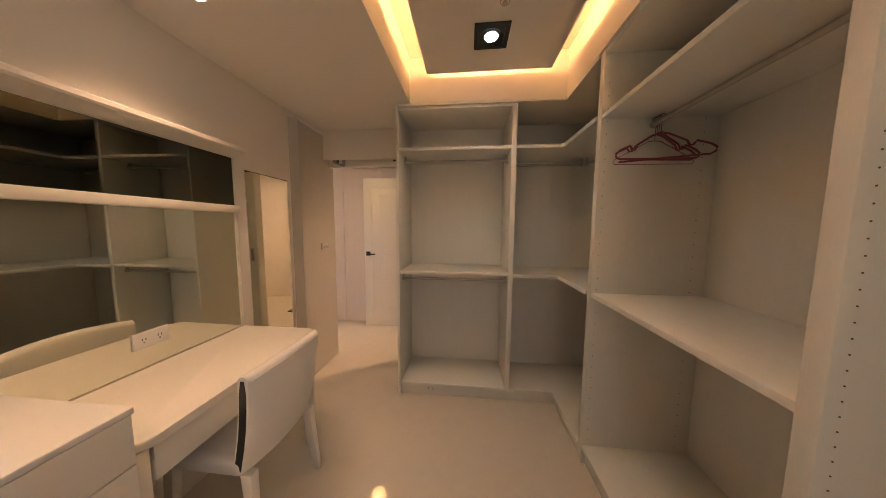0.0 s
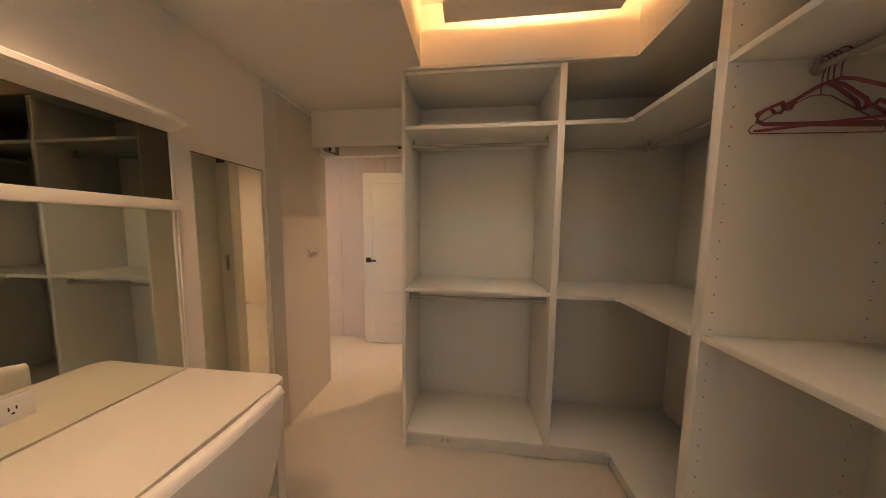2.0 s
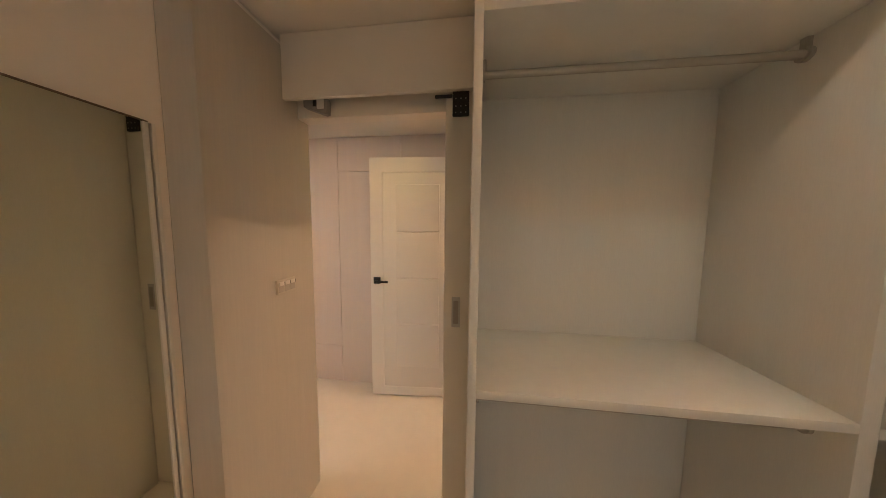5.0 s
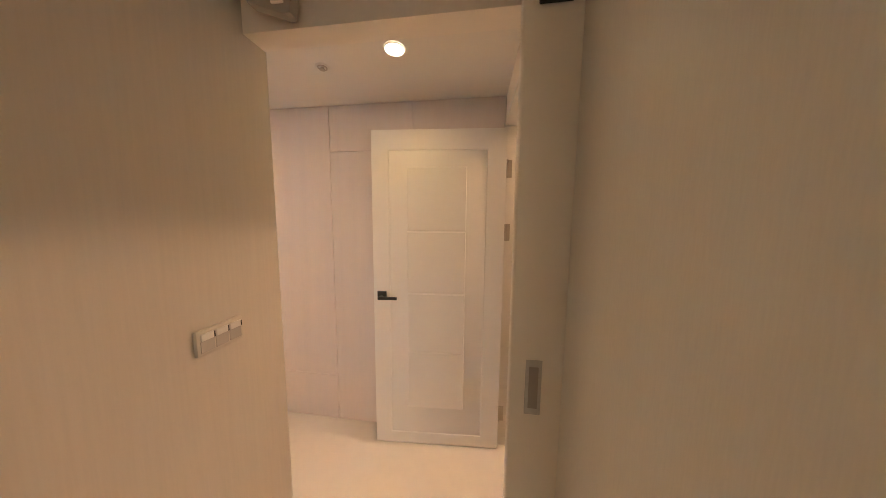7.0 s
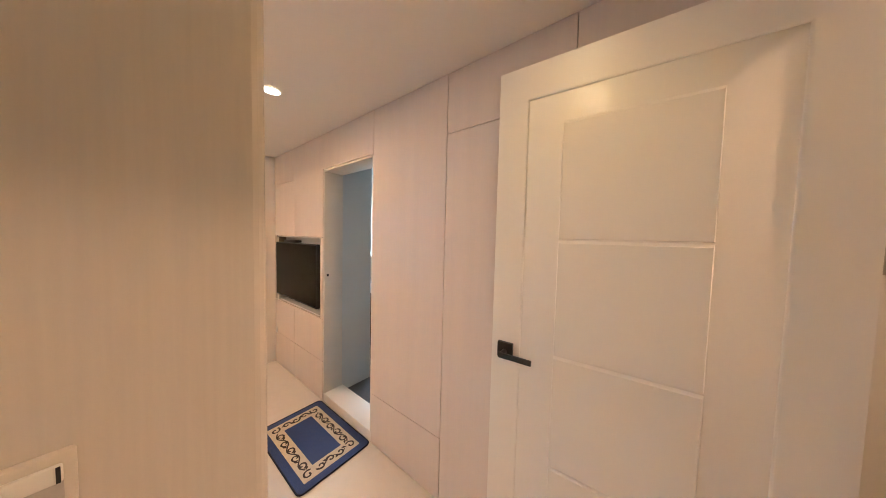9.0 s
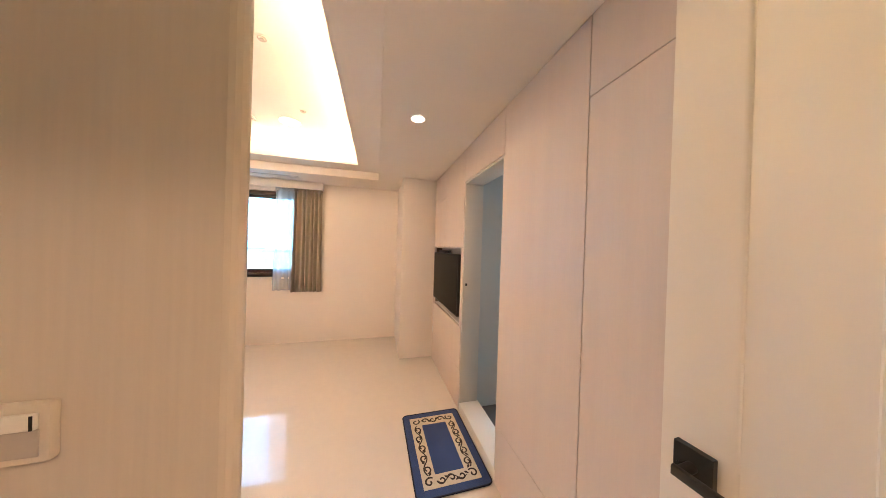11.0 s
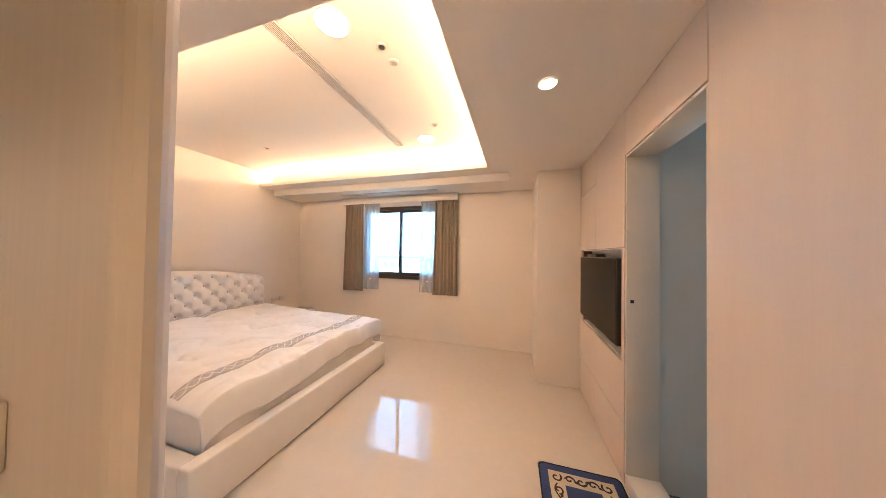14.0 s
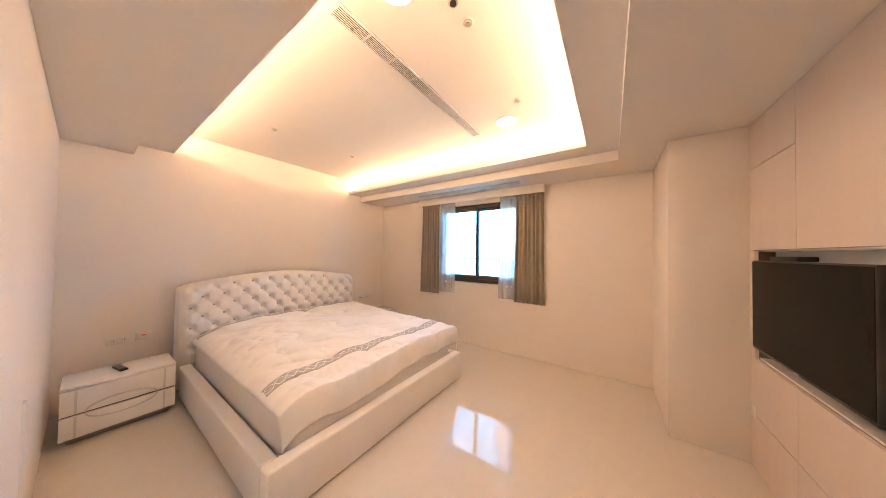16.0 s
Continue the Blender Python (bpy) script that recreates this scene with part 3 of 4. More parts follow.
grid = {}
for i in range(ny + 1):
    for j in range(nz + 1):
        u, w = us[i], ws[j]
        z = 0.40 + w * (0.435 - 0.018 * u * u)
        d = (1 - w) * 0.43
        cap = 1.0 if d > 0.028 else max(0.08, math.sqrt(1 - ((0.028 - d) / 0.028) ** 2))
        edge = 1.0 if abs(u) < 0.9 else 1 - 0.22 * ((abs(u) - 0.9) / 0.1) ** 2
        for k in (0, 1):
            grid[i, j, k] = bm.verts.new((back_line(u, w) + (k - 0.5) * th * cap * edge, 0.222 * u * (0.93 + 0.07 * w), z))
for i in range(ny):
    for j in range(nz):
        for k in (0, 1):
            bm.faces.new((grid[i, j, k], grid[i + 1, j, k], grid[i + 1, j + 1, k], grid[i, j + 1, k]))
for i in range(ny):
    for j in (0, nz):
        bm.faces.new((grid[i, j, 0], grid[i + 1, j, 0], grid[i + 1, j, 1], grid[i, j, 1]))
for j in range(nz):
    for i in (0, ny):
        bm.faces.new((grid[i, j, 0], grid[i, j + 1, 0], grid[i, j + 1, 1], grid[i, j, 1]))
part("backrest", bm, LEATHER, chair)
seam = [(back_line(u, 0.95) + th * 0.5 * 0.985, 0.2215 * u, 0.40 + 0.95 * (0.435 - 0.018 * u * u)) for u in [-0.97 + 1.94 * k / 24 for k in range(25)]]
part("seam", sweep(bmesh.new(), seam, 0.0022, 6), LEATHER, chair)
for sy in (-1, 1):
    bm = bmesh.new()
    prev = None
    for j in range(13):
        w = 0.01 + j / 12 * 0.95
        half = 0.0145 * (1 if j < 10 else (0.95, 0.8, 0.45)[j - 10])
        z = 0.40 + w * 0.417
        ring = [bm.verts.new((back_line(1, w) + q * half, sy * (0.222 * (0.93 + 0.07 * w) + e), z)) for q in (-1, 1) for e in (-0.001, 0.0025)]
        if prev:
            for q in ((0, 1), (1, 3), (3, 2), (2, 0)):
                bm.faces.new((prev[q[0]], prev[q[1]], ring[q[1]], ring[q[0]]))
        else:
            bm.faces.new((ring[0], ring[1], ring[3], ring[2]))
        prev = ring
    bm.faces.new((prev[0], prev[1], prev[3], prev[2]))
    part("side_inlay", bm, INLAY, chair, "dark grey side inlay", False)
for sx, sy, px, py in ((1, -1, 0.135, -0.185), (1, 1, 0.135, 0.185), (-1, -1, -0.22, -0.185), (-1, 1, -0.22, 0.185)):
    bm = bmesh.new()
    add_box(bm, px - 0.024, px + 0.024, py - 0.02, py + 0.02, 0.0, 0.385, 0.004, 2)
    for v in bm.verts:
        k = 1 - min(1, max(0, v.co.z / 0.38))
        v.co.x = px + (v.co.x - px) * (1 - 0.4 * k) + (0.035 if sx > 0 else -0.01) * k
        v.co.y = py + (v.co.y - py) * (1 - 0.4 * k) + sy * 0.02 * k
    part("leg", bm, LACQUER, chair)

# ---- ceiling fittings ----
square = thing("recessed_spot", 0.127, 1.53, 2.4545, "black square recessed spotlight with a lit cool white bulb", "downlight")
bm = bmesh.new()
for a in ((-0.095, 0.095, -0.095, -0.07), (-0.095, 0.095, 0.07, 0.095), (-0.095, -0.07, -0.07, 0.07), (0.07, 0.095, -0.07, 0.07)):
    add_box(bm, *a, -0.008, 0.0, 0.001, 1)
part("bezel", bm, BLACK, square, "", False)
block("backing", (-0.0699, 0.0699, -0.0699, 0.0699, -0.0035, -0.0005), BLACK, square, 0)
bm = tube(bmesh.new(), (0, 0, -0.006), (0, 0, -0.0036), 0.062, 28)
part("collar", bm, BLACK, square)
bm = bmesh.new()
bmesh.ops.create_uvsphere(bm, u_segments=20, v_segments=10, radius=0.038, matrix=Matrix.Translation((0, 0, -0.006)) @ Matrix.Diagonal((1, 1, 0.3, 1)))
part("bulb", bm, COOLBULB, square, "lit cool white lens")


def downlight(x, y, z, r, group):
    d = thing("downlight", x, y, z, "round white recessed downlight, switched on", "downlight", group)
    bm = bmesh.new()
    n = 32
    rings = [[bm.verts.new((q * math.cos(k * math.tau / n), q * math.sin(k * math.tau / n), h)) for k in range(n)] for q, h in ((r * 1.12, -0.0005), (r * 1.10, -0.005), (r, -0.006), (r * 0.97, -0.002))]
    for a, b in zip(rings, rings[1:]):
        for k in range(n):
            bm.faces.new((a[k], a[(k + 1) % n], b[(k + 1) % n], b[k]))
    part("ring", bm, PLASTIC, d)
    bm = bmesh.new()
    bmesh.ops.create_cone(bm, cap_ends=True, segments=n, radius1=r * 0.98, radius2=r * 0.98, depth=0.002, matrix=Matrix.Translation((0, 0, -0.0025)))
    part("lens", bm, BULB, d, "glowing diffuser", False)
    return d


def sprinkler(x, y, z, dark=False):
    d = thing("smoke_detector" if dark else "sprinkler", x, y, z, "small round ceiling sensor with a dark eye" if dark else "small chrome ceiling sprinkler head in a white cup", "sensor" if dark else "sprinkler", "ceiling sensors" if dark else "ceiling sprinklers")
    part("rosette", tube(bmesh.new(), (0, 0, -0.004), (0, 0, -0.0005), 0.031, 24, 0.034), CEIL, d)
    part("eye" if dark else "head", tube(tube(bmesh.new(), (0, 0, -0.012), (0, 0, -0.0042), 0.008, 12), (0, 0, -0.015), (0, 0, -0.0122), 0.014, 14) if not dark else tube(bmesh.new(), (0, 0, -0.008), (0, 0, -0.0042), 0.017, 16), DARKPL if dark else HINGE, d)
    part("cup", sweep(bmesh.new(), [(0.021 * math.cos(k * math.tau / 20), 0.021 * math.sin(k * math.tau / 20), -0.005) for k in range(20)], 0.0032, 6, True), TAN, d)
    return d


for x, y in ((-1.128, 2.965), (-2.66, 2.953)):
    downlight(x, y, 2.2565, 0.042, "hall downlights")
for x, y in ((-2.354, 1.845), (-3.748, 1.862)):
    downlight(x, y, 2.5845, 0.085, "bedroom downlights")
downlight(-1.075, 0.985, 2.3035, 0.042, "dressing room downlights")
# fitting made up to go with the added lamp at this spot
downlight(-1.075, -0.1, 2.3035, 0.042, "dressing room downlights")
sprinkler(-1.53, 3.045, 2.2565)
sprinkler(0.17, 1.32, 2.4545)
sprinkler(-2.69, 2.035, 2.5845)
sprinkler(-2.56, 2.025, 2.5845, True)
sprinkler(-3.49, 2.045, 2.5845)
sprinkler(-2.63, -0.13, 2.5845)
sprinkler(-3.48, -0.07, 2.5845)


def grille(name, x, y, z, lx, ly, n, label):
    """A slotted ceiling air grille; slats run along its long side, cross bars divide it."""
    g = thing(name, x, y, z, label, "air grille")
    long_x = lx > ly
    a, b = (lx, ly) if long_x else (ly, lx)

    def rect(u0, u1, v0, v1, h0, h1):
        return (u0, u1, v0, v1, h0, h1) if long_x else (v0, v1, u0, u1, h0, h1)
    block("backing", rect(-a / 2, a / 2, -b / 2, b / 2, -0.002, -0.0004), VENT, g, 0)
    for s in (-1, 1):
        block("frame", rect(-a / 2, a / 2, s * (b / 2 - 0.004) - 0.004, s * (b / 2 - 0.004) + 0.004, -0.008, -0.0021), PLASTIC, g, 0.001, 1)
    for k in range(7):
        v = -b / 2 + 0.008 + (b - 0.016) * (k + 0.5) / 7
        block("slat", rect(-a / 2, a / 2, v - 0.0025, v + 0.0025, -0.0045, -0.0022), PLASTIC, g, 0)
    for k in range(n + 1):
        u = -a / 2 + a * k / n
        block("cross_bar", rect(u - 0.0035, u + 0.0035, -b / 2, b / 2, -0.0065, -0.0022), PLASTIC, g, 0)
    return g


grille("linear_grille", -3.045, 1.515, 2.5848, 1.58, 0.100, 8, "long white slotted linear air grille in the ceiling")
grille("linear_grille", -4.60, 0.92, 2.2568, 0.075, 1.6, 4, "long white slotted linear air grille above the window")

# ---- doors and door fittings ----
leaf = thing("sliding_door", -0.66, 2.42, 0, "plain cream sliding door leaf, open, with a recessed steel pull", "door")
block("leaf", (0, 0.82, -0.018, 0.018, 0.008, 2.03), LACQUER, leaf, 0.006, 3)
pull = block("pull_plate", (0.037, 0.075, -0.0205, -0.0182, 1.017, 1.157), STEEL, leaf, 0.001, 1, "recessed brushed steel pull")
block("pull_recess", (0.045, 0.067, -0.0212, -0.0206, 1.034, 1.140), GREY, leaf, 0)
block("bracket_lever", (-0.045, 0.03, -0.026, -0.0185, 2.012, 2.026), BLACK, leaf, 0.003, 2)
hangr = block("hanger_bracket", (0.031, 0.100, -0.030, -0.0185, 1.935, 2.06), BLACK, leaf, 0.002, 1, "black steel roller bracket")
for dx in (0.045, 0.066, 0.086):
    for dz in (1.948, 1.974, 2.004, 2.035):
        part("screw", tube(bmesh.new(), (dx, -0.0315, dz), (dx, -0.0302, dz), 0.0026, 8), STEEL, leaf)
track = thing("door_track", -1.0, 2.42, 2.035, "aluminium sliding door track set in the slot", "track")
block("channel", (-0.36, 1.5, -0.02, 0.02, 0.052, 0.07), ALU, track, 0.001, 1)
stop = thing("track_stop", -1.257, 2.42, 2.075, "dark plastic door damper hanging from the track", "door stop")
bm = prism(bmesh.new(), [(-0.060, 0.012), (0.034, 0.012), (0.060, -0.040), (0.056, -0.096), (0.040, -0.098), (-0.058, -0.062)], -0.016, 0.016, 0.002, 1)
bmesh.ops.rotate(bm, verts=bm.verts, cent=(0, 0, 0), matrix=Matrix.Rotation(radians(90), 3, "X"))
part("body", bm, GREY, stop, "", False)
block("catch", (0.012, 0.044, -0.024, -0.0165, -0.078, -0.018), PLASTIC, stop, 0.003)
block("bumper", (-0.008, 0.008, -0.023, -0.0165, -0.066, 0.004), DARKPL, stop, 0.003)

sw = thing("light_switch", -1.385, 2.331, 1.197, "white three-gang wall switch on the pale partition", "switch")
block("plate", (0.0, 0.011, -0.056, 0.056, -0.031, 0.031), TANPLATE, sw, 0.003)
for k in (-1, 0, 1):
    block("rocker", (0.0112, 0.0165, k * 0.034 - 0.0155, k * 0.034 + 0.0155, 0.006, 0.023), PLASTIC, sw, 0.002)
    block("rocker_lower", (0.0112, 0.0128, k * 0.034 - 0.0155, k * 0.034 + 0.0155, -0.023, 0.0055), GREYPL, sw, 0.0006, 1)
    block("indicator", (0.0166, 0.0172, k * 0.034 + 0.012, k * 0.034 + 0.0145, 0.007, 0.022), DARKPL, sw, 0)

door = thing("bedroom_door", -0.582, 3.352, 0.010, "cream lacquered panel door standing open with a black lever handle", "door", "", 183.7)
W, HH, T = 0.806, 2.022, 0.02
block("slab", (0, W, -T, T - 0.006, 0.0, HH), LACQUER, door, 0.002)
# raised frame: stiles and rails around a sunken field
F = T - 0.006
bm = bmesh.new()
loops = []
for x0, x1, z0, z1, y in ((0.0, W, 0.0, HH, F - 0.001), (0.0, W, 0.0, HH, F + 0.006), (0.104, W - 0.098, 0.068, 1.912, F + 0.006), (0.107, W - 0.101, 0.071, 1.909, F + 0.0055), (0.110, W - 0.104, 0.074, 1.906, F + 0.004), (0.113, W - 0.107, 0.077, 1.903, F - 0.001)):
    loops.append([bm.verts.new(p) for p in ((x0, y, z0), (x1, y, z0), (x1, y, z1), (x0, y, z1))])
for a, b in zip(loops, loops[1:] + loops[:1]):
    for k in range(4):
        bm.faces.new((a[k], a[(k + 1) % 4], b[(k + 1) % 4], b[k]))
part("raised_frame", bm, LACQUER, door)
for z0, z1 in ((0.255, 0.644), (0.646, 1.034), (1.036, 1.424), (1.426, 1.812)):
    bm = bmesh.new()
    add_box(bm, 0.228, 0.590, F - 0.001, F + 0.0045, z0, z1)
    for v in bm.verts:
        if v.co.y > F:
            v.co.x += 0.004 if v.co.x < 0.4 else -0.003
            v.co.z += 0.003 if v.co.z < (z0 + z1) / 2 else -0.011
    part("raised_field", bm, LACQUER, door, "", False)
hd = block("handle_rose", (W - 0.083, W - 0.027, F + 0.006, F + 0.020, 0.985, 1.041), BLACK, door, 0.001, 1, "square black rose")
part("lever", tube(add_box(bmesh.new(), W - 0.160, W - 0.045, F + 0.052, F + 0.062, 1.000, 1.018, 0.002, 2), (W - 0.055, F + 0.02, 1.009), (W - 0.055, F + 0.055, 1.009), 0.009, 12), BLACK, door, "black lever handle")
part("keyhole", tube(bmesh.new(), (W - 0.038, F + 0.0205, 0.999), (W - 0.038, F + 0.024, 0.999), 0.007, 10), BLACK, door)
for z in (0.22, 1.42, 1.80):
    block("hinge", (-0.040, -0.004, -0.0196, -0.0166, z - 0.052, z + 0.052), HINGE, door, 0.001, 1, "satin nickel hinge leaf")
    part("hinge_knuckle", tube(bmesh.new(), (-0.007, -0.011, z - 0.052), (-0.007, -0.011, z + 0.052), 0.006, 10), HINGE, door)

# ---- door mats with a scroll border ----
def mat_rug(x, y, rz, w, h):
    m = thing("door_mat", x, y, 0.0, "navy blue door mat with a cream scroll border on the floor", "mat", "scroll-border door mats", rz)
    part("base", prism(bmesh.new(), rounded(-w / 2, w / 2, -h / 2, h / 2, 0.03), 0.0005, 0.008, 0.002, 1), NAVY, m)
    part("binding", sweep(bmesh.new(), [(x, y, 0.0062) for x, y in rounded(-w / 2, w / 2, -h / 2, h / 2, 0.03)], 0.005, 6, True), DARKPILE, m, "near-black stitched edge")
    a, b = w / 2 - 0.05, h / 2 - 0.05
    c, d = a - 0.085, b - 0.085
    bm = bmesh.new()
    for r in ((-a, a, -b, -d), (-a, a, d, b), (-a, -c, -d, d), (c, a, -d, d)):
        add_box(bm, *r, 0.0078, 0.0098)
    part("border", bm, CREAMPILE, m, "cream border", False)

    def scroll(cx, cy, ang, flip, size):
        pts = []
        for k in range(26):
            th = k / 25 * 2.0 * math.pi
            rr = size * (1 - 0.82 * k / 25)
            px, py = size - rr * math.cos(th), flip * rr * math.sin(th)
            ca, sa = math.cos(ang), math.sin(ang)
            pts.append((cx + ca * (px - size) - sa * py, cy + sa * (px - size) + ca * py, 0.0100))
        return pts
    bm = bmesh.new()

    def ribbon(pts, r=0.0052):
        prev = None
        for i, p in enumerate(pts):
            p = Vector(p)
            t = Vector(pts[min(i + 1, len(pts) - 1)]) - Vector(pts[max(i - 1, 0)])
            nrm = Vector((-t.y, t.x, 0)).normalized() * r
            pair = [bm.verts.new(p + nrm), bm.verts.new(p - nrm)]
            if prev:
                bm.faces.new((prev[0], prev[1], pair[1], pair[0]))
            prev = pair

    def leafy(cx, cy, ang):
        vs = [bm.verts.new((cx + 0.018 * u * math.cos(ang) - 0.008 * w * math.sin(ang), cy + 0.018 * u * math.sin(ang) + 0.008 * w * math.cos(ang), 0.0101)) for u, w in ((-1, 0), (-0.2, -1), (1, 0), (-0.2, 1))]
        bm.faces.new(vs)
    my, mx = (b + d) / 2, (a + c) / 2
    for s in (-1, 1):
        n = 5
        for k in range(n):
            u = -c + 2 * c * (k + 0.5) / n
            up = 1 if k % 2 else -1
            ribbon(scroll(u, s * my, 0 if s > 0 else math.pi, up, 0.028))
            leafy(u + 0.035, s * (my + up * 0.012), 0.6 * up)
        ribbon([(-c + 2 * c * k / 30, s * (my + 0.018 * math.sin(k / 30 * math.pi * n)), 0.0099) for k in range(31)], 0.0042)
        n = 3
        for k in range(n):
            u = -d + 2 * d * (k + 0.5) / n
            up = 1 if k % 2 else -1
            ribbon(scroll(s * mx, u, math.pi / 2 * s, up, 0.028))
            leafy(s * (mx + up * 0.012), u + 0.035, 1.57 + 0.6 * up)
        ribbon([(s * (mx + 0.018 * math.sin(k / 20 * math.pi * n)), -d + 2 * d * k / 20, 0.0099) for k in range(21)], 0.0032)
        for s2 in (-1, 1):
            ribbon(scroll(s * mx, s2 * my, math.pi / 4 * s2, s * s2, 0.032))
    part("scrollwork", bm, BROWNPILE, m, "dark brown scroll pattern", False)
    return m


mat_rug(-2.69, 3.19, 0.5, 0.70, 0.46)
mat_rug(-0.18, 4.04, 90.0, 0.74, 0.46)

# ---- bedroom ----
BX0, BX1, BY0, BY1 = -3.940, -2.090, -0.64, 1.300
bed = thing("bed", (BX0 + BX1) / 2, 0.3, 0, "king-size white leather bed with a tufted headboard", "bed")
cx, cy = (BX0 + BX1) / 2, 0.3
for nm, d in (("side_rail", (BX0 - cx, BX0 - cx + 0.085, BY0 - cy, BY1 - cy - 0.085, 0.012, 0.282)), ("side_rail", (BX1 - cx - 0.085, BX1 - cx, BY0 - cy, BY1 - cy - 0.085, 0.012, 0.282)), ("foot_rail", (BX0 - cx, BX1 - cx, BY1 - cy - 0.086, BY1 - cy, 0.012, 0.284))):
    block(nm, d, LEATHER, bed, 0.014, 4)
block("base", (BX0 - cx + 0.087, BX1 - cx - 0.087, BY0 - cy, BY1 - cy - 0.088, 0.03, 0.20), GAPDARK, bed, 0.002, 1)
block("plinth", (BX0 - cx + 0.02, BX1 - cx - 0.02, BY0 - cy, BY1 - cy - 0.02, 0.0, 0.0115), GAPDARK, bed, 0.001, 1)
# tufted headboard
bm = bmesh.new()
HX0, HX1, A, B = -4.02, -2.10, 0.168, 0.19
nx, nz = 216, 112
rows = []
for j in range(nz + 1):
    row = []
    for i in range(nx + 1):
        u = i / nx
        x = HX0 + (HX1 - HX0) * u
        s = u * 2 - 1
        top = 1.00 + 0.105 * max(0, 1 - abs(s) ** 1.6) - 0.03 * max(0, abs(s) - 0.93) / 0.07
        z = 0.03 + (top - 0.03) * j / nz
        zz = z - 0.02 - 0.06 * (1 - abs(s) ** 2.2) * (j / nz)
        p, q = (x - cx) / A + zz / B, (x - cx) / A - zz / B
        edge = min(1, min(u, 1 - u) * 26, (top - z) * 26 + 0.12)
        h = (abs(math.sin(math.pi * p)) * abs(math.sin(math.pi * q))) ** 0.4
        hole = min(1.0, ((p - round(p)) ** 2 + (q - round(q)) ** 2) / 0.13)
        lean = -0.05 * (z - 0.3)
        roll = 0.05 * (1 - min(1, (top - z) / 0.07)) ** 2 + 0.04 * (1 - min(1, min(u, 1 - u) / 0.03)) ** 2
        y = -0.708 + lean + 0.056 * edge * (0.36 * h + 0.64 * hole ** 0.7) - roll
        row.append(bm.verts.new((x - cx, y - cy, z)))
    rows.append(row)
for j in range(nz):
    for i in range(nx):
        bm.faces.new((rows[j][i], rows[j][i + 1], rows[j + 1][i + 1], rows[j + 1][i]))
back = [[bm.verts.new((r[k].co.x, -0.955 - cy, r[k].co.z)) for k in range(nx + 1)] for r in (rows[0], rows[-1])]
for i in range(nx):
    bm.faces.new((rows[-1][i], rows[-1][i + 1], back[1][i + 1], back[1][i]))
    bm.faces.new((rows[0][i], rows[0][i + 1], back[0][i + 1], back[0][i]))
    bm.faces.new((back[0][i], back[0][i + 1], back[1][i + 1], back[1][i]))
for k in (0, nx):
    bm.faces.new([r[k] for r in rows] + [back[1][k], back[0][k]])
hb = part("headboard", bm, LEATHER, bed, "button-tufted white leather headboard")
for r in range(1, 12):
    for c in range(-7, 8):
        zz = B / 2 * r
        x = A * (c + (0.5 if r % 2 else 0.0))
        if abs(x) > 0.90:
            continue
        s = (x + cx - HX0) / (HX1 - HX0) * 2 - 1
        z = zz + 0.02 + 0.06 * (1 - abs(s) ** 2.2) * min(1, zz)
        top = 1.00 + 0.105 * max(0, 1 - abs(s) ** 1.6)
        if top - z < 0.05 or z < 0.45:
            continue
        bm = bmesh.new()
        bmesh.ops.create_uvsphere(bm, u_segments=10, v_segments=6, radius=0.012, matrix=Matrix.Translation((x, -0.704 - 0.05 * (z - 0.3) - cy, z)) @ Matrix.Diagonal((1, 0.6, 1, 1)))
        part("button", bm, BUTTON_SHADED, hb)

mattress = thing("mattress", cx, 0.28, 0.20, "cream mattress in a plain fitted cover", "mattress")
bm = prism(bmesh.new(), rounded(-3.872 - cx, -2.188 - cx, -0.635 - 0.28, 1.212 - 0.28, 0.085, 8), 0.002, 0.285, 0.035, 4)
for v in bm.verts:
    v.co.x += 0.006 * math.sin(v.co.y * 7)
part("body", bm, SHEET, mattress)
for zz in (0.045, 0.262):
    out = [(x, y, zz) for x, y in rounded(-3.873 - cx, -2.187 - cx, -0.60 - 0.28, 1.213 - 0.28, 0.085, 8)]
    part("piping", sweep(bmesh.new(), out, 0.004, 6, True), SHEET, mattress)


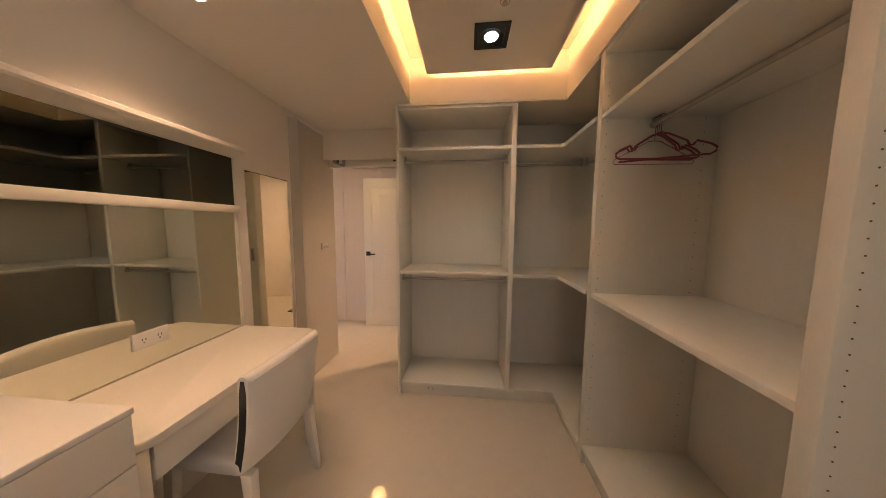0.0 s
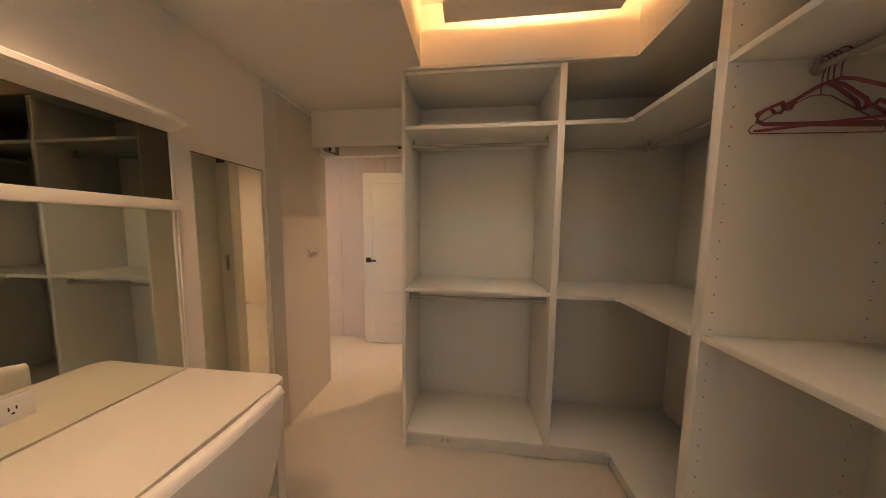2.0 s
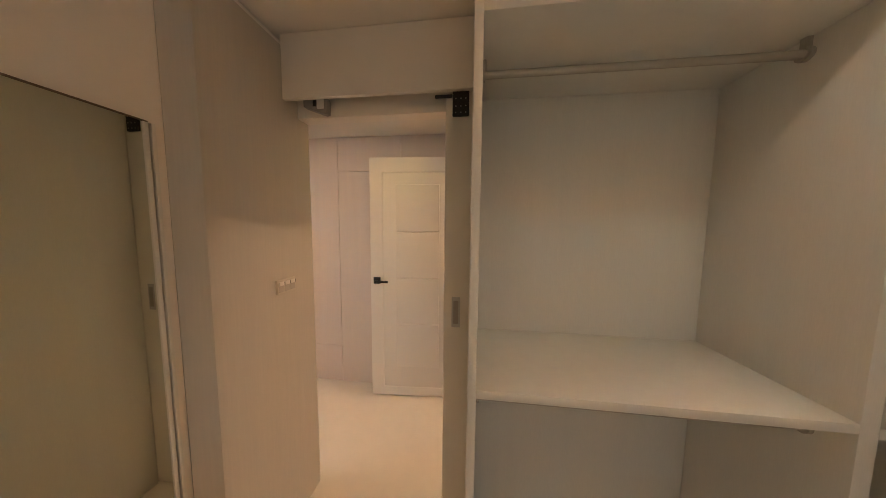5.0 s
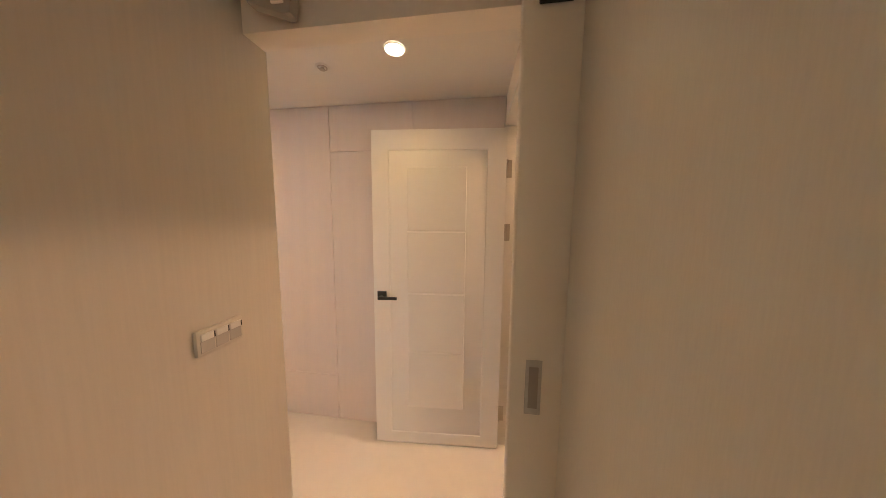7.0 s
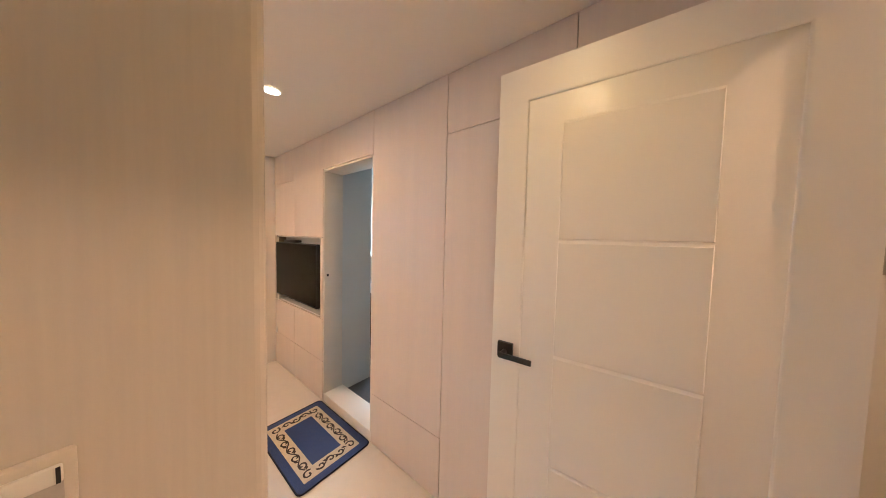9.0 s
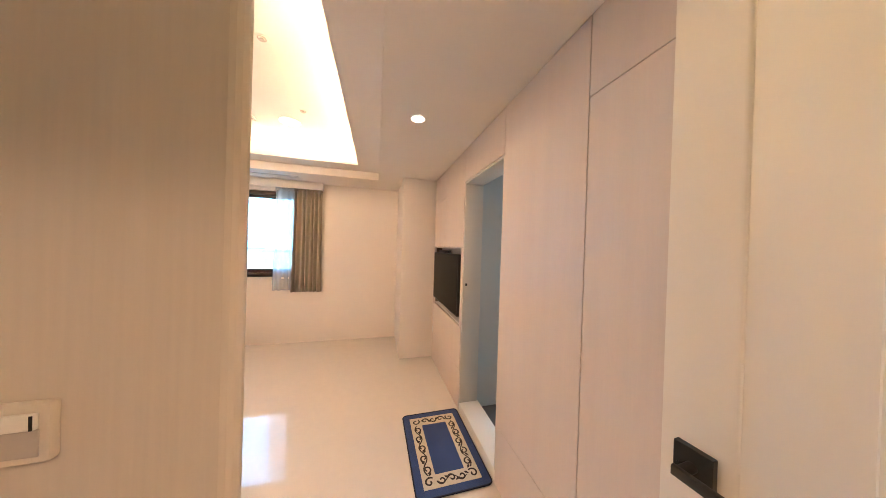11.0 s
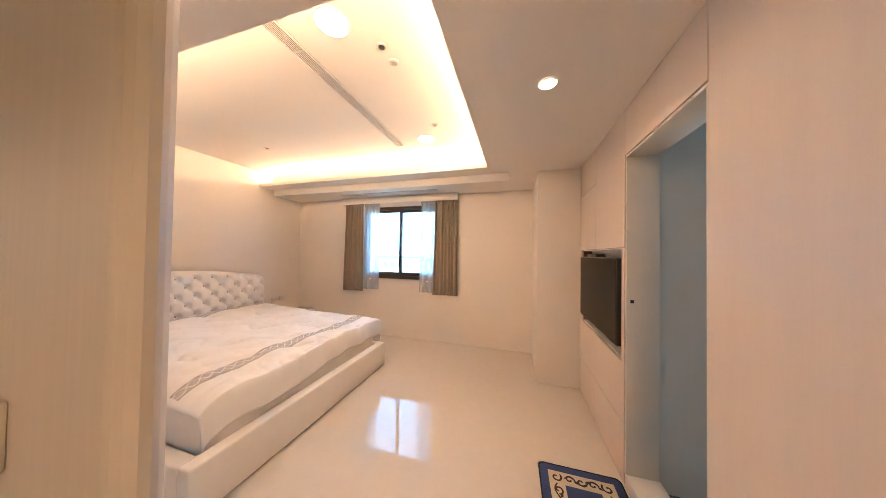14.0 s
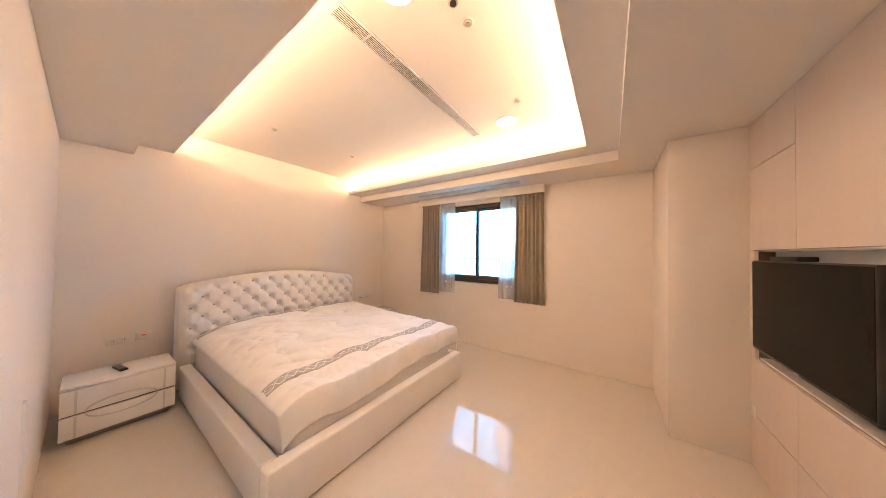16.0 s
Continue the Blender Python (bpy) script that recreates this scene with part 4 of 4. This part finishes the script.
def duvet_point(a, b, lift=0.0):
    """a: 0 at the side by the nightstand with the remote to 1 at the window side; b: 0 head to 1 foot, in arc length."""
    x = -2.172 - 1.77 * min(1, a / 0.95)
    y = -0.625 + 1.825 * min(1, b / 0.90)
    side = max(0, a - 0.91) / 0.09
    foot = max(0, b - 0.87) / 0.13
    near = math.exp(-a / 0.018)
    dome = 0.092 * min(1, a * 9.0) ** 0.55 * (1 - 0.22 * b) + 0.03 * math.exp(-((b - 0.05) / 0.2) ** 2) * min(1, a * 3)
    dome *= 1 - 0.12 * side
    z = 0.498 + dome - 0.02 * near
    n = noise.noise(Vector((x * 2.1, y * 1.9, 3.1))) * 0.030 + noise.noise(Vector((x * 4.6, y * 3.7, 1.7))) * 0.026
    fan = math.exp(-a / 0.22) * (0.25 + 0.75 * math.exp(-((b - 0.35) / 0.25) ** 2))
    fold = abs(noise.noise(Vector((x * 3.0 + y * 5.0, y * 9.0 - x * 2.0, 7.7))))
    pucker = abs(noise.noise(Vector((x * 8.0, y * 6.0 + x * 2.0, 5.1))))
    long_fold = abs(noise.noise(Vector((x * 2.2 + y * 1.1, y * 5.2 + x * 0.8, 2.3))))
    n -= 0.034 * fan * (1 - min(1, fold * 4)) + 0.005 * (1 - min(1, pucker * 5)) * (0.2 + 0.8 * b) + 0.020 * (1 - min(1, long_fold * 3.5)) ** 2
    z += n * min(1, a * 9 + 0.1) * min(1, (1 - a) * 10 + 0.3)
    z -= 0.115 * side ** 1.8
    x -= 0.035 * math.sin(min(1, side) * math.pi * 0.6)
    if foot > 0:
        f = min(1, foot)
        x -= 0.012 * f ** 2 * math.exp(-a / 0.06)
        z -= (0.5 - 0.5 * math.cos(f * math.pi * 0.5)) * 0.09 + 0.145 * f ** 2
        y += 0.032 * math.sin(f * math.pi * 0.62) + 0.010 * math.sin(x * 7 + 1.2) * f + 0.005 * math.sin(x * 19) * f
        z += 0.016 * math.sin(x * 3.1 + 0.6) * f
    return Vector((x, y, z + lift))


duvet = thing("duvet", cx, 0.28, 0.487, "white cotton duvet with grey lace bands spread over the mattress", "duvet")
org = Vector((cx, 0.28, 0.487))
bm = bmesh.new()
NA, NB = 170, 180
g = [[bm.verts.new(duvet_point(i / NA, j / NB) - org) for i in range(NA + 1)] for j in range(NB + 1)]
for j in range(NB):
    for i in range(NA):
        bm.faces.new((g[j][i], g[j][i + 1], g[j + 1][i + 1], g[j + 1][i]))
body = part("cover", bm, LINEN, duvet)
sol = body.modifiers.new("thickness", "SOLIDIFY")
sol.thickness, sol.offset = 0.012, 0
for b0, b1 in ((0.012, 0.045), (0.768, 0.808)):
    bm = bmesh.new()
    prev = None
    for i in range(121):
        a = 0.004 + 0.955 * i / 120
        ring = [bm.verts.new(duvet_point(a, b0 + (b1 - b0) * k / 4, 0.0085) - org) for k in range(5)]
        if prev:
            for k in range(4):
                bm.faces.new((prev[k], prev[k + 1], ring[k + 1], ring[k]))
        prev = ring
    bands = bmesh.new()
    for ph in (0.0, math.pi):
        prev = None
        for i in range(361):
            a = 0.006 + 0.95 * i / 360
            w = 0.5 + 0.30 * math.sin(i / 360 * math.tau * 14 + ph)
            ring = [bands.verts.new(duvet_point(a, b0 + (b1 - b0) * (w + e), 0.0105) - org) for e in (-0.04, 0.04)]
            if prev:
                bands.faces.new((prev[0], prev[1], ring[1], ring[0]))
            prev = ring
    part("lace_braid", bands, LINEN, duvet, "white braided lace motif")
    band = part("lace_band", bm, LACE, duvet, "grey lace band")
    m = band.modifiers.new("thickness", "SOLIDIFY")
    m.thickness = 0.0015

# nightstands
ns = thing("nightstand", -1.768, -0.55, 0, "white gloss two-drawer nightstand with silver oval inlay", "nightstand", "bedside nightstands")
block("body", (-0.262, 0.262, -0.16, 0.142, 0.052, 0.388), GAPDARK, ns, 0.003)
block("top", (-0.268, 0.268, -0.165, 0.166, 0.389, 0.410), GLOSS, ns, 0.005, 3)
block("side_panel", (-0.268, -0.2625, -0.165, 0.14, 0.052, 0.3885), GLOSS, ns, 0.002)
block("side_panel", (0.2625, 0.268, -0.165, 0.14, 0.052, 0.3885), GLOSS, ns, 0.002)
block("plinth", (-0.235, 0.235, -0.14, 0.11, 0.0, 0.051), GREY, ns, 0.002)
for z0, z1 in ((0.052, 0.205), (0.216, 0.386)):
    dr = block("drawer_front", (-0.268, 0.268, 0.1425, 0.166, z0, z1), GLOSS, ns, 0.004, 3)
    for sx in (-1, 1):
        block("inlay_strip", (sx * 0.205 - 0.006, sx * 0.205 + 0.006, 0.1662, 0.1676, z0 + 0.006, z1 - 0.006), ALU, dr, 0, 1, "silver inlay strip")
    up = z0 > 0.2
    arc = [(0.165 * math.cos(t), 0.1668, 0.2105 + (0.007 if up else -0.007) + (1 if up else -1) * 0.058 * math.sin(t)) for t in [math.pi * k / 28 for k in range(29)]]
    part("oval_inlay", sweep(bmesh.new(), arc, 0.0048, 6), ALU, dr, "silver oval inlay")
copy_thing(ns, pose(-4.33, -0.55, 0))

rem = thing("remote_control", -1.755, -0.55, 0.4105, "black remote control lying on the nightstand", "remote", "", 12)
block("case", (-0.022, 0.022, -0.075, 0.075, 0, 0.016), DARKPL, rem, 0.005, 3)
for k in range(6):
    for q in (-1, 0, 1):
        block("key", (q * 0.012 - 0.0035, q * 0.012 + 0.0035, -0.05 + k * 0.018, -0.042 + k * 0.018, 0.0161, 0.0175), GREY, rem, 0)


def wall_socket(x, z, w, y=-1.06, red=False):
    s = thing("wall_socket", x, y, z, "white wall socket plate with a red indicator" if red else "white twin wall socket plate beside the bed", "socket", "" if red else "bedside sockets")
    block("plate", (-w / 2, w / 2, 0.0, 0.008, -0.036, 0.036), LACQUER, s, 0.002)
    if red:
        block("indicator", (-0.014, 0.014, 0.0082, 0.010, 0.004, 0.014), REDLED, s, 0.001, 1, "small red light")
    else:
        for dx in (-0.03, 0.03):
            for k in (-1, 1):
                block("slot", (dx + k * 0.007 - 0.0015, dx + k * 0.007 + 0.0015, 0.0078, 0.0088, -0.002, 0.009), DARKPL, s, 0)
    return s


wall_socket(-1.765, 0.525, 0.13)
wall_socket(-1.915, 0.530, 0.10, red=True)
wall_socket(-4.44, 0.545, 0.12)
wall_socket(-4.56, 0.545, 0.08)

# television in its niche
tv = thing("television", -3.577, 3.44, 0, "black flat television mounted in the wall niche", "television")
block("case", (-0.458, 0.458, -0.020, 0.035, 0.782, 1.345), DARKPL, tv, 0.006, 3)
block("screen", (-0.450, 0.450, -0.0225, -0.0202, 0.799, 1.337), SCREEN, tv, 0.001, 1, "dark glossy screen, switched off")
block("chin_badge", (-0.02, 0.02, -0.0225, -0.0202, 0.787, 0.793), ALU, tv, 0)
block("wall_mount", (-0.15, 0.15, 0.0352, 0.079, 0.95, 1.2), BLACK, tv, 0.003)
box = thing("set_top_box", -3.70, 3.452, 1.3455, "small black set-top box lying on top of the television", "set-top box")
block("case", (-0.16, 0.10, -0.018, 0.05, 0.0, 0.026), DARKPL, box, 0.006, 2)
lock = thing("sliding_lock", -3.012, 3.465, 1.09, "small black flush lock in the washroom jamb", "lock")
block("plate", (0.0, 0.003, -0.009, 0.009, -0.010, 0.010), BLACK, lock, 0.001, 1)
low = thing("wall_socket", -4.06, 3.432, 0.37, "small white socket plate low on the panelled wall", "socket")
block("plate", (-0.025, 0.025, -0.007, 0.0, -0.035, 0.035), PLASTIC, low, 0.002)

# ---- window ----
win = tagged(new("window_1"), "dark bronze sliding window with two panes", kind="structure")
win.matrix_basis = pose(-4.965, 0.98, 0.925)
for nm, d in (("frame_bar", (-0.05, 0.03, -0.658, -0.613, 0.0, 1.183)), ("frame_bar", (-0.05, 0.03, 0.613, 0.658, 0.0, 1.183)), ("frame_bar", (-0.05, 0.03, -0.613, 0.613, 1.13, 1.183)), ("frame_bar", (-0.05, 0.03, -0.613, 0.613, 0.0, 0.05))):
    block(nm, d, BRONZE, win, 0.003)
GLASS = bpy.data.materials.new("window_glass")
GLASS.use_nodes = True
gb = GLASS.node_tree.nodes["Principled BSDF"]
gb.inputs["Transmission Weight"].default_value, gb.inputs["Roughness"].default_value, gb.inputs["IOR"].default_value = 1.0, 0.0, 1.05
gb.inputs["Base Color"].default_value = (0.93, 0.98, 1.0, 1)
for y0, y1, xo in ((-0.613, 0.015, 0.005), (-0.03, 0.613, -0.03)):
    sash = block("sash", (xo - 0.012, xo + 0.012, y0, y0 + 0.04, 0.05, 1.13), BRONZE, win, 0.002)
    block("sash_bar", (xo - 0.012, xo + 0.012, y1 - 0.04, y1, 0.05, 1.13), BRONZE, sash, 0.002)
    block("sash_bar", (xo - 0.012, xo + 0.012, y0 + 0.04, y1 - 0.04, 1.09, 1.13), BRONZE, sash, 0.002)
    block("sash_bar", (xo - 0.012, xo + 0.012, y0 + 0.04, y1 - 0.04, 0.05, 0.105), BRONZE, sash, 0.002)
    pane = block("pane", (xo - 0.002, xo + 0.002, y0 + 0.04, y1 - 0.04, 0.105, 1.09), GLASS, sash, 0)
    pane.visible_shadow = False
block("latch", (0.018, 0.034, -0.018, -0.002, 0.56, 0.63), BLACK, win, 0.003)
block("window_sill", (0.031, 0.085, -0.68, 0.68, -0.022, 0.0), LACQUER, win, 0.003, 2, "white window sill")

pel = thing("curtain_pelmet", -4.85, 0.955, 2.15, "cream painted curtain pelmet box above the window", "pelmet")
block("front", (0.04, 0.058, -1.01, 1.01, 0.0, 0.106), LACQUER, pel, 0.003)
block("end", (-0.048, 0.04, -1.01, -0.992, 0.0, 0.106), LACQUER, pel, 0.002)
block("end", (-0.048, 0.04, 0.992, 1.01, 0.0, 0.106), LACQUER, pel, 0.002)
block("rail", (-0.02, 0.0, -0.98, 0.98, 0.06, 0.08), ALU, pel, 0.001, 1)


def drape(name, y0, y1, z0, z1, x, folds, depth, mat, label, category, group, thick=0.003):
    d = thing(name, x, (y0 + y1) / 2, z0, label, category, group)
    bm = bmesh.new()
    n, m = folds * 12, 14
    half = (y1 - y0) / 2
    grid = []
    for j in range(m + 1):
        w = j / m
        row = []
        for i in range(n + 1):
            u = i / n
            ph = u * folds * math.tau + 0.5 * math.sin(u * 9.0)
            amp = depth * (0.55 + 0.45 * (1 - w)) * (1 + 0.35 * math.sin(u * 17.3 + 1.0))
            flare = 1.0 + 0.06 * (1 - w) ** 2
            yy = (u * 2 - 1) * half * flare * (0.97 + 0.03 * (1 - w)) + 0.006 * math.sin(ph * 0.5 + w * 2.0)
            row.append(bm.verts.new((amp * math.sin(ph) + 0.006 * math.sin(w * 5 + u * 8), yy, w * (z1 - z0))))
        grid.append(row)
    for j in range(m):
        for i in range(n):
            bm.faces.new((grid[j][i], grid[j][i + 1], grid[j + 1][i + 1], grid[j + 1][i]))
    c = part("cloth", bm, mat, d)
    md = c.modifiers.new("thickness", "SOLIDIFY")
    md.thickness = thick
    bm = bmesh.new()
    add_box(bm, -0.004, 0.004, -half * 0.98, half * 0.98, z1 - z0 - 0.03, z1 - z0 + 0.02, 0.001, 1)
    part("heading_tape", bm, mat, d)
    return d


drape("curtain", 0.0, 0.36, 0.712, 2.15, -4.83, 7, 0.024, CURTAIN, "taupe pleated curtain drawn to the side of the window", "curtain", "window curtains")
drape("curtain", 1.60, 1.97, 0.728, 2.15, -4.83, 7, 0.024, CURTAIN, "taupe pleated curtain drawn to the side of the window", "curtain", "window curtains")
SHEER = bpy.data.materials.new("white_voile")
SHEER.use_nodes = True
nt = SHEER.node_tree
mixs = nt.nodes.new("ShaderNodeMixShader")
tr = nt.nodes.new("ShaderNodeBsdfTransparent")
tl = nt.nodes.new("ShaderNodeBsdfTranslucent")
tl.inputs[0].default_value = (0.85, 0.87, 0.9, 1)
mixs.inputs[0].default_value = 0.48
df = nt.nodes.new("ShaderNodeBsdfDiffuse")
df.inputs[0].default_value = (0.85, 0.86, 0.88, 1)
both = nt.nodes.new("ShaderNodeMixShader")
nt.links.new(tl.outputs[0], both.inputs[1])
nt.links.new(df.outputs[0], both.inputs[2])
nt.links.new(tr.outputs[0], mixs.inputs[1])
nt.links.new(both.outputs[0], mixs.inputs[2])
nt.links.new(mixs.outputs[0], nt.nodes["Material Output"].inputs[0])
drape("sheer_curtain", 0.34, 0.63, 0.745, 2.15, -4.872, 4, 0.012, SHEER, "white voile sheer curtain gathered beside the window", "curtain", "sheer curtains", 0.0008)
drape("sheer_curtain", 1.36, 1.62, 0.745, 2.15, -4.872, 4, 0.012, SHEER, "white voile sheer curtain gathered beside the window", "curtain", "sheer curtains", 0.0008)

# outside: glowing daylight backdrop; far buildings and ground given pale glow for haze
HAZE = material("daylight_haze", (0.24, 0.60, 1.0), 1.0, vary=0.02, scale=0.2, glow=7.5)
FARWALL_HAZED = material("far_building_haze_glow", (0.30, 0.44, 0.52), 1.0, vary=0.1, scale=0.4, glow=3.6)
FARGREEN_HAZED = material("far_green_haze_glow", (0.22, 0.38, 0.42), 1.0, vary=0.2, scale=0.6, glow=2.4)
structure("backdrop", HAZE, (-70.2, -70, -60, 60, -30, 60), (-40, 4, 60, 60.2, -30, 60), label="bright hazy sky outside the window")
structure("ground_outside", FARGREEN_HAZED, (-70, -8, -60, 60, -12.2, -12), label="far green ground, haze put in as glow")
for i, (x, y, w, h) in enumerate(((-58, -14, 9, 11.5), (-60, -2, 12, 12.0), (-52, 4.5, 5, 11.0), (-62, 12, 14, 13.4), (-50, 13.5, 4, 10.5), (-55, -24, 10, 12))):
    b = thing("apartment_building", x, y, -12, "building far off through the window, haze put in as pale glow", "building", "far buildings")
    block("wall", (-3, 3, -w / 2, w / 2, 0, h), FARWALL_HAZED, b, 0.05, 1)
    block("roof", (-3.2, 3.2, -w / 2 - 0.2, w / 2 + 0.2, h + 0.01, h + 0.4), FARGREEN_HAZED, b, 0.05, 1)
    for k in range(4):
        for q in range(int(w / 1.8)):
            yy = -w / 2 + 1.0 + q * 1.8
            block("window", (3.001, 3.06, yy - 0.45, yy + 0.45, h - 2.2 - k * 2.6, h - 0.9 - k * 2.6), FARGREEN_HAZED, b, 0)

# unseen window, only supposed, added to let daylight into the dressing room
dwin = tagged(new("window_3"), "supposed, unseen dressing room window in a pale frame", kind="structure")
dwin.matrix_basis = pose(0.45, -1.80, 0.9)
for d in ((-0.65, -0.60, -0.03, 0.03, 0, 1.1), (0.60, 0.65, -0.03, 0.03, 0, 1.1), (-0.60, 0.60, -0.03, 0.03, 0, 0.05), (-0.60, 0.60, -0.03, 0.03, 1.05, 1.1), (-0.02, 0.02, -0.03, 0.03, 0.05, 1.05)):
    block("frame_bar", d, ALU, dwin, 0.002, 1)

# ---- washroom glimpse ----
vanity = thing("washroom_shelf", -4.05, 4.70, -0.004, "dark wooden open shelf unit in the washroom", "shelf")
for z in (0.02, 0.30, 0.60):
    block("board", (-0.6, 0.6, -0.2, 0.2, z, z + 0.03), WOODDARK, vanity, 0.003)
for x in (-0.6, 0.57):
    block("side", (x, x + 0.03, -0.2, 0.2, 0.0, 0.599), WOODDARK, vanity, 0.003)
block("back", (-0.57, 0.57, 0.17, 0.2, 0.051, 0.599), WOODDARK, vanity, 0.002)
basin = thing("wash_basin", -4.05, 4.70, 0.627, "white ceramic wash basin on the dark shelf", "basin")
bm = prism(bmesh.new(), rounded(-0.3, 0.3, -0.18, 0.18, 0.08), 0.0, 0.14, 0.02, 3)
part("bowl", bm, GLOSS, basin)
part("tap", sweep(tube(bmesh.new(), (0, 0.12, 0.14), (0, 0.12, 0.3), 0.012), [(0, 0.12, 0.3), (0, 0.08, 0.33), (0, 0.0, 0.33), (0, -0.03, 0.31)], 0.009), STEEL, basin)
wm = thing("wall_mirror", -5.198, 5.68, 0.85, "white-framed mirror on the pale blue washroom wall", "mirror")
block("glass", (0.0, 0.006, -0.27, 0.27, -0.27, 0.27), MIRROR, wm, 0)
for d in ((-0.30, 0.30, 0.271, 0.30), (-0.30, 0.30, -0.30, -0.271), (-0.30, -0.271, -0.27, 0.27), (0.271, 0.30, -0.27, 0.27)):
    block("frame_bar", (0.0, 0.02, *d), GLOSS, wm, 0.003)
wwin = tagged(new("window_2"), "bright washroom window with a pale frame", kind="structure")
wwin.matrix_basis = pose(-4.4, 6.05, 0.9)
for d in ((-0.6, -0.55, -0.03, 0.03, 0, 1.2), (0.55, 0.6, -0.03, 0.03, 0, 1.2), (-0.55, 0.55, -0.03, 0.03, 0, 0.05), (-0.55, 0.55, -0.03, 0.03, 1.15, 1.2), (-0.025, 0.025, -0.03, 0.03, 0.05, 1.15)):
    block("frame_bar", d, ALU, wwin, 0.002, 1)

# ---- living room glimpse ----
ltv = thing("living_television", 3.35, 9.72, 0, "large black flat television on the marble wall", "television")
block("case", (-0.83, 0.83, -0.03, 0.028, 0.63, 1.50), DARKPL, ltv, 0.006, 2)
block("screen", (-0.815, 0.815, -0.033, -0.0302, 0.65, 1.49), SCREEN, ltv, 0.001, 1, "dark glossy screen")
mc = thing("media_cabinet", 3.2, 9.53, 0, "long low white media cabinet with open compartments", "cabinet")
block("top", (-1.9, 1.9, -0.22, 0.215, 0.345, 0.38), GLOSS, mc, 0.004)
block("bottom", (-1.9, 1.9, -0.2, 0.215, 0.10, 0.13), GLOSS, mc, 0.004)
block("back", (-1.88, 1.88, 0.19, 0.212, 0.13, 0.345), GLOSS, mc, 0)
block("plinth", (-1.8, 1.8, -0.1, 0.2, 0.0, 0.0995), GREY, mc, 0.002)
for x in (-1.89, -0.65, 0.45, 0.65, 1.87):
    block("divider", (x - 0.01, x + 0.01, -0.2, 0.19, 0.13, 0.345), GLOSS, mc, 0.002)
for x0, x1 in ((-1.88, -1.27), (-1.265, -0.66)):
    block("drawer_front", (x0, x1, -0.215, -0.2, 0.132, 0.343), GLOSS, mc, 0.003)
block("shelf", (-0.64, 0.44, -0.19, 0.19, 0.235, 0.25), GLOSS, mc, 0.002)
block("shelf", (0.66, 1.86, -0.19, 0.19, 0.235, 0.25), GLOSS, mc, 0.002)
dvr = thing("media_player", 3.0, 9.55, 0.2505, "black media player in the open cabinet compartment", "player")
block("case", (-0.2, 0.2, -0.12, 0.12, 0.0, 0.06), DARKPL, dvr, 0.004)
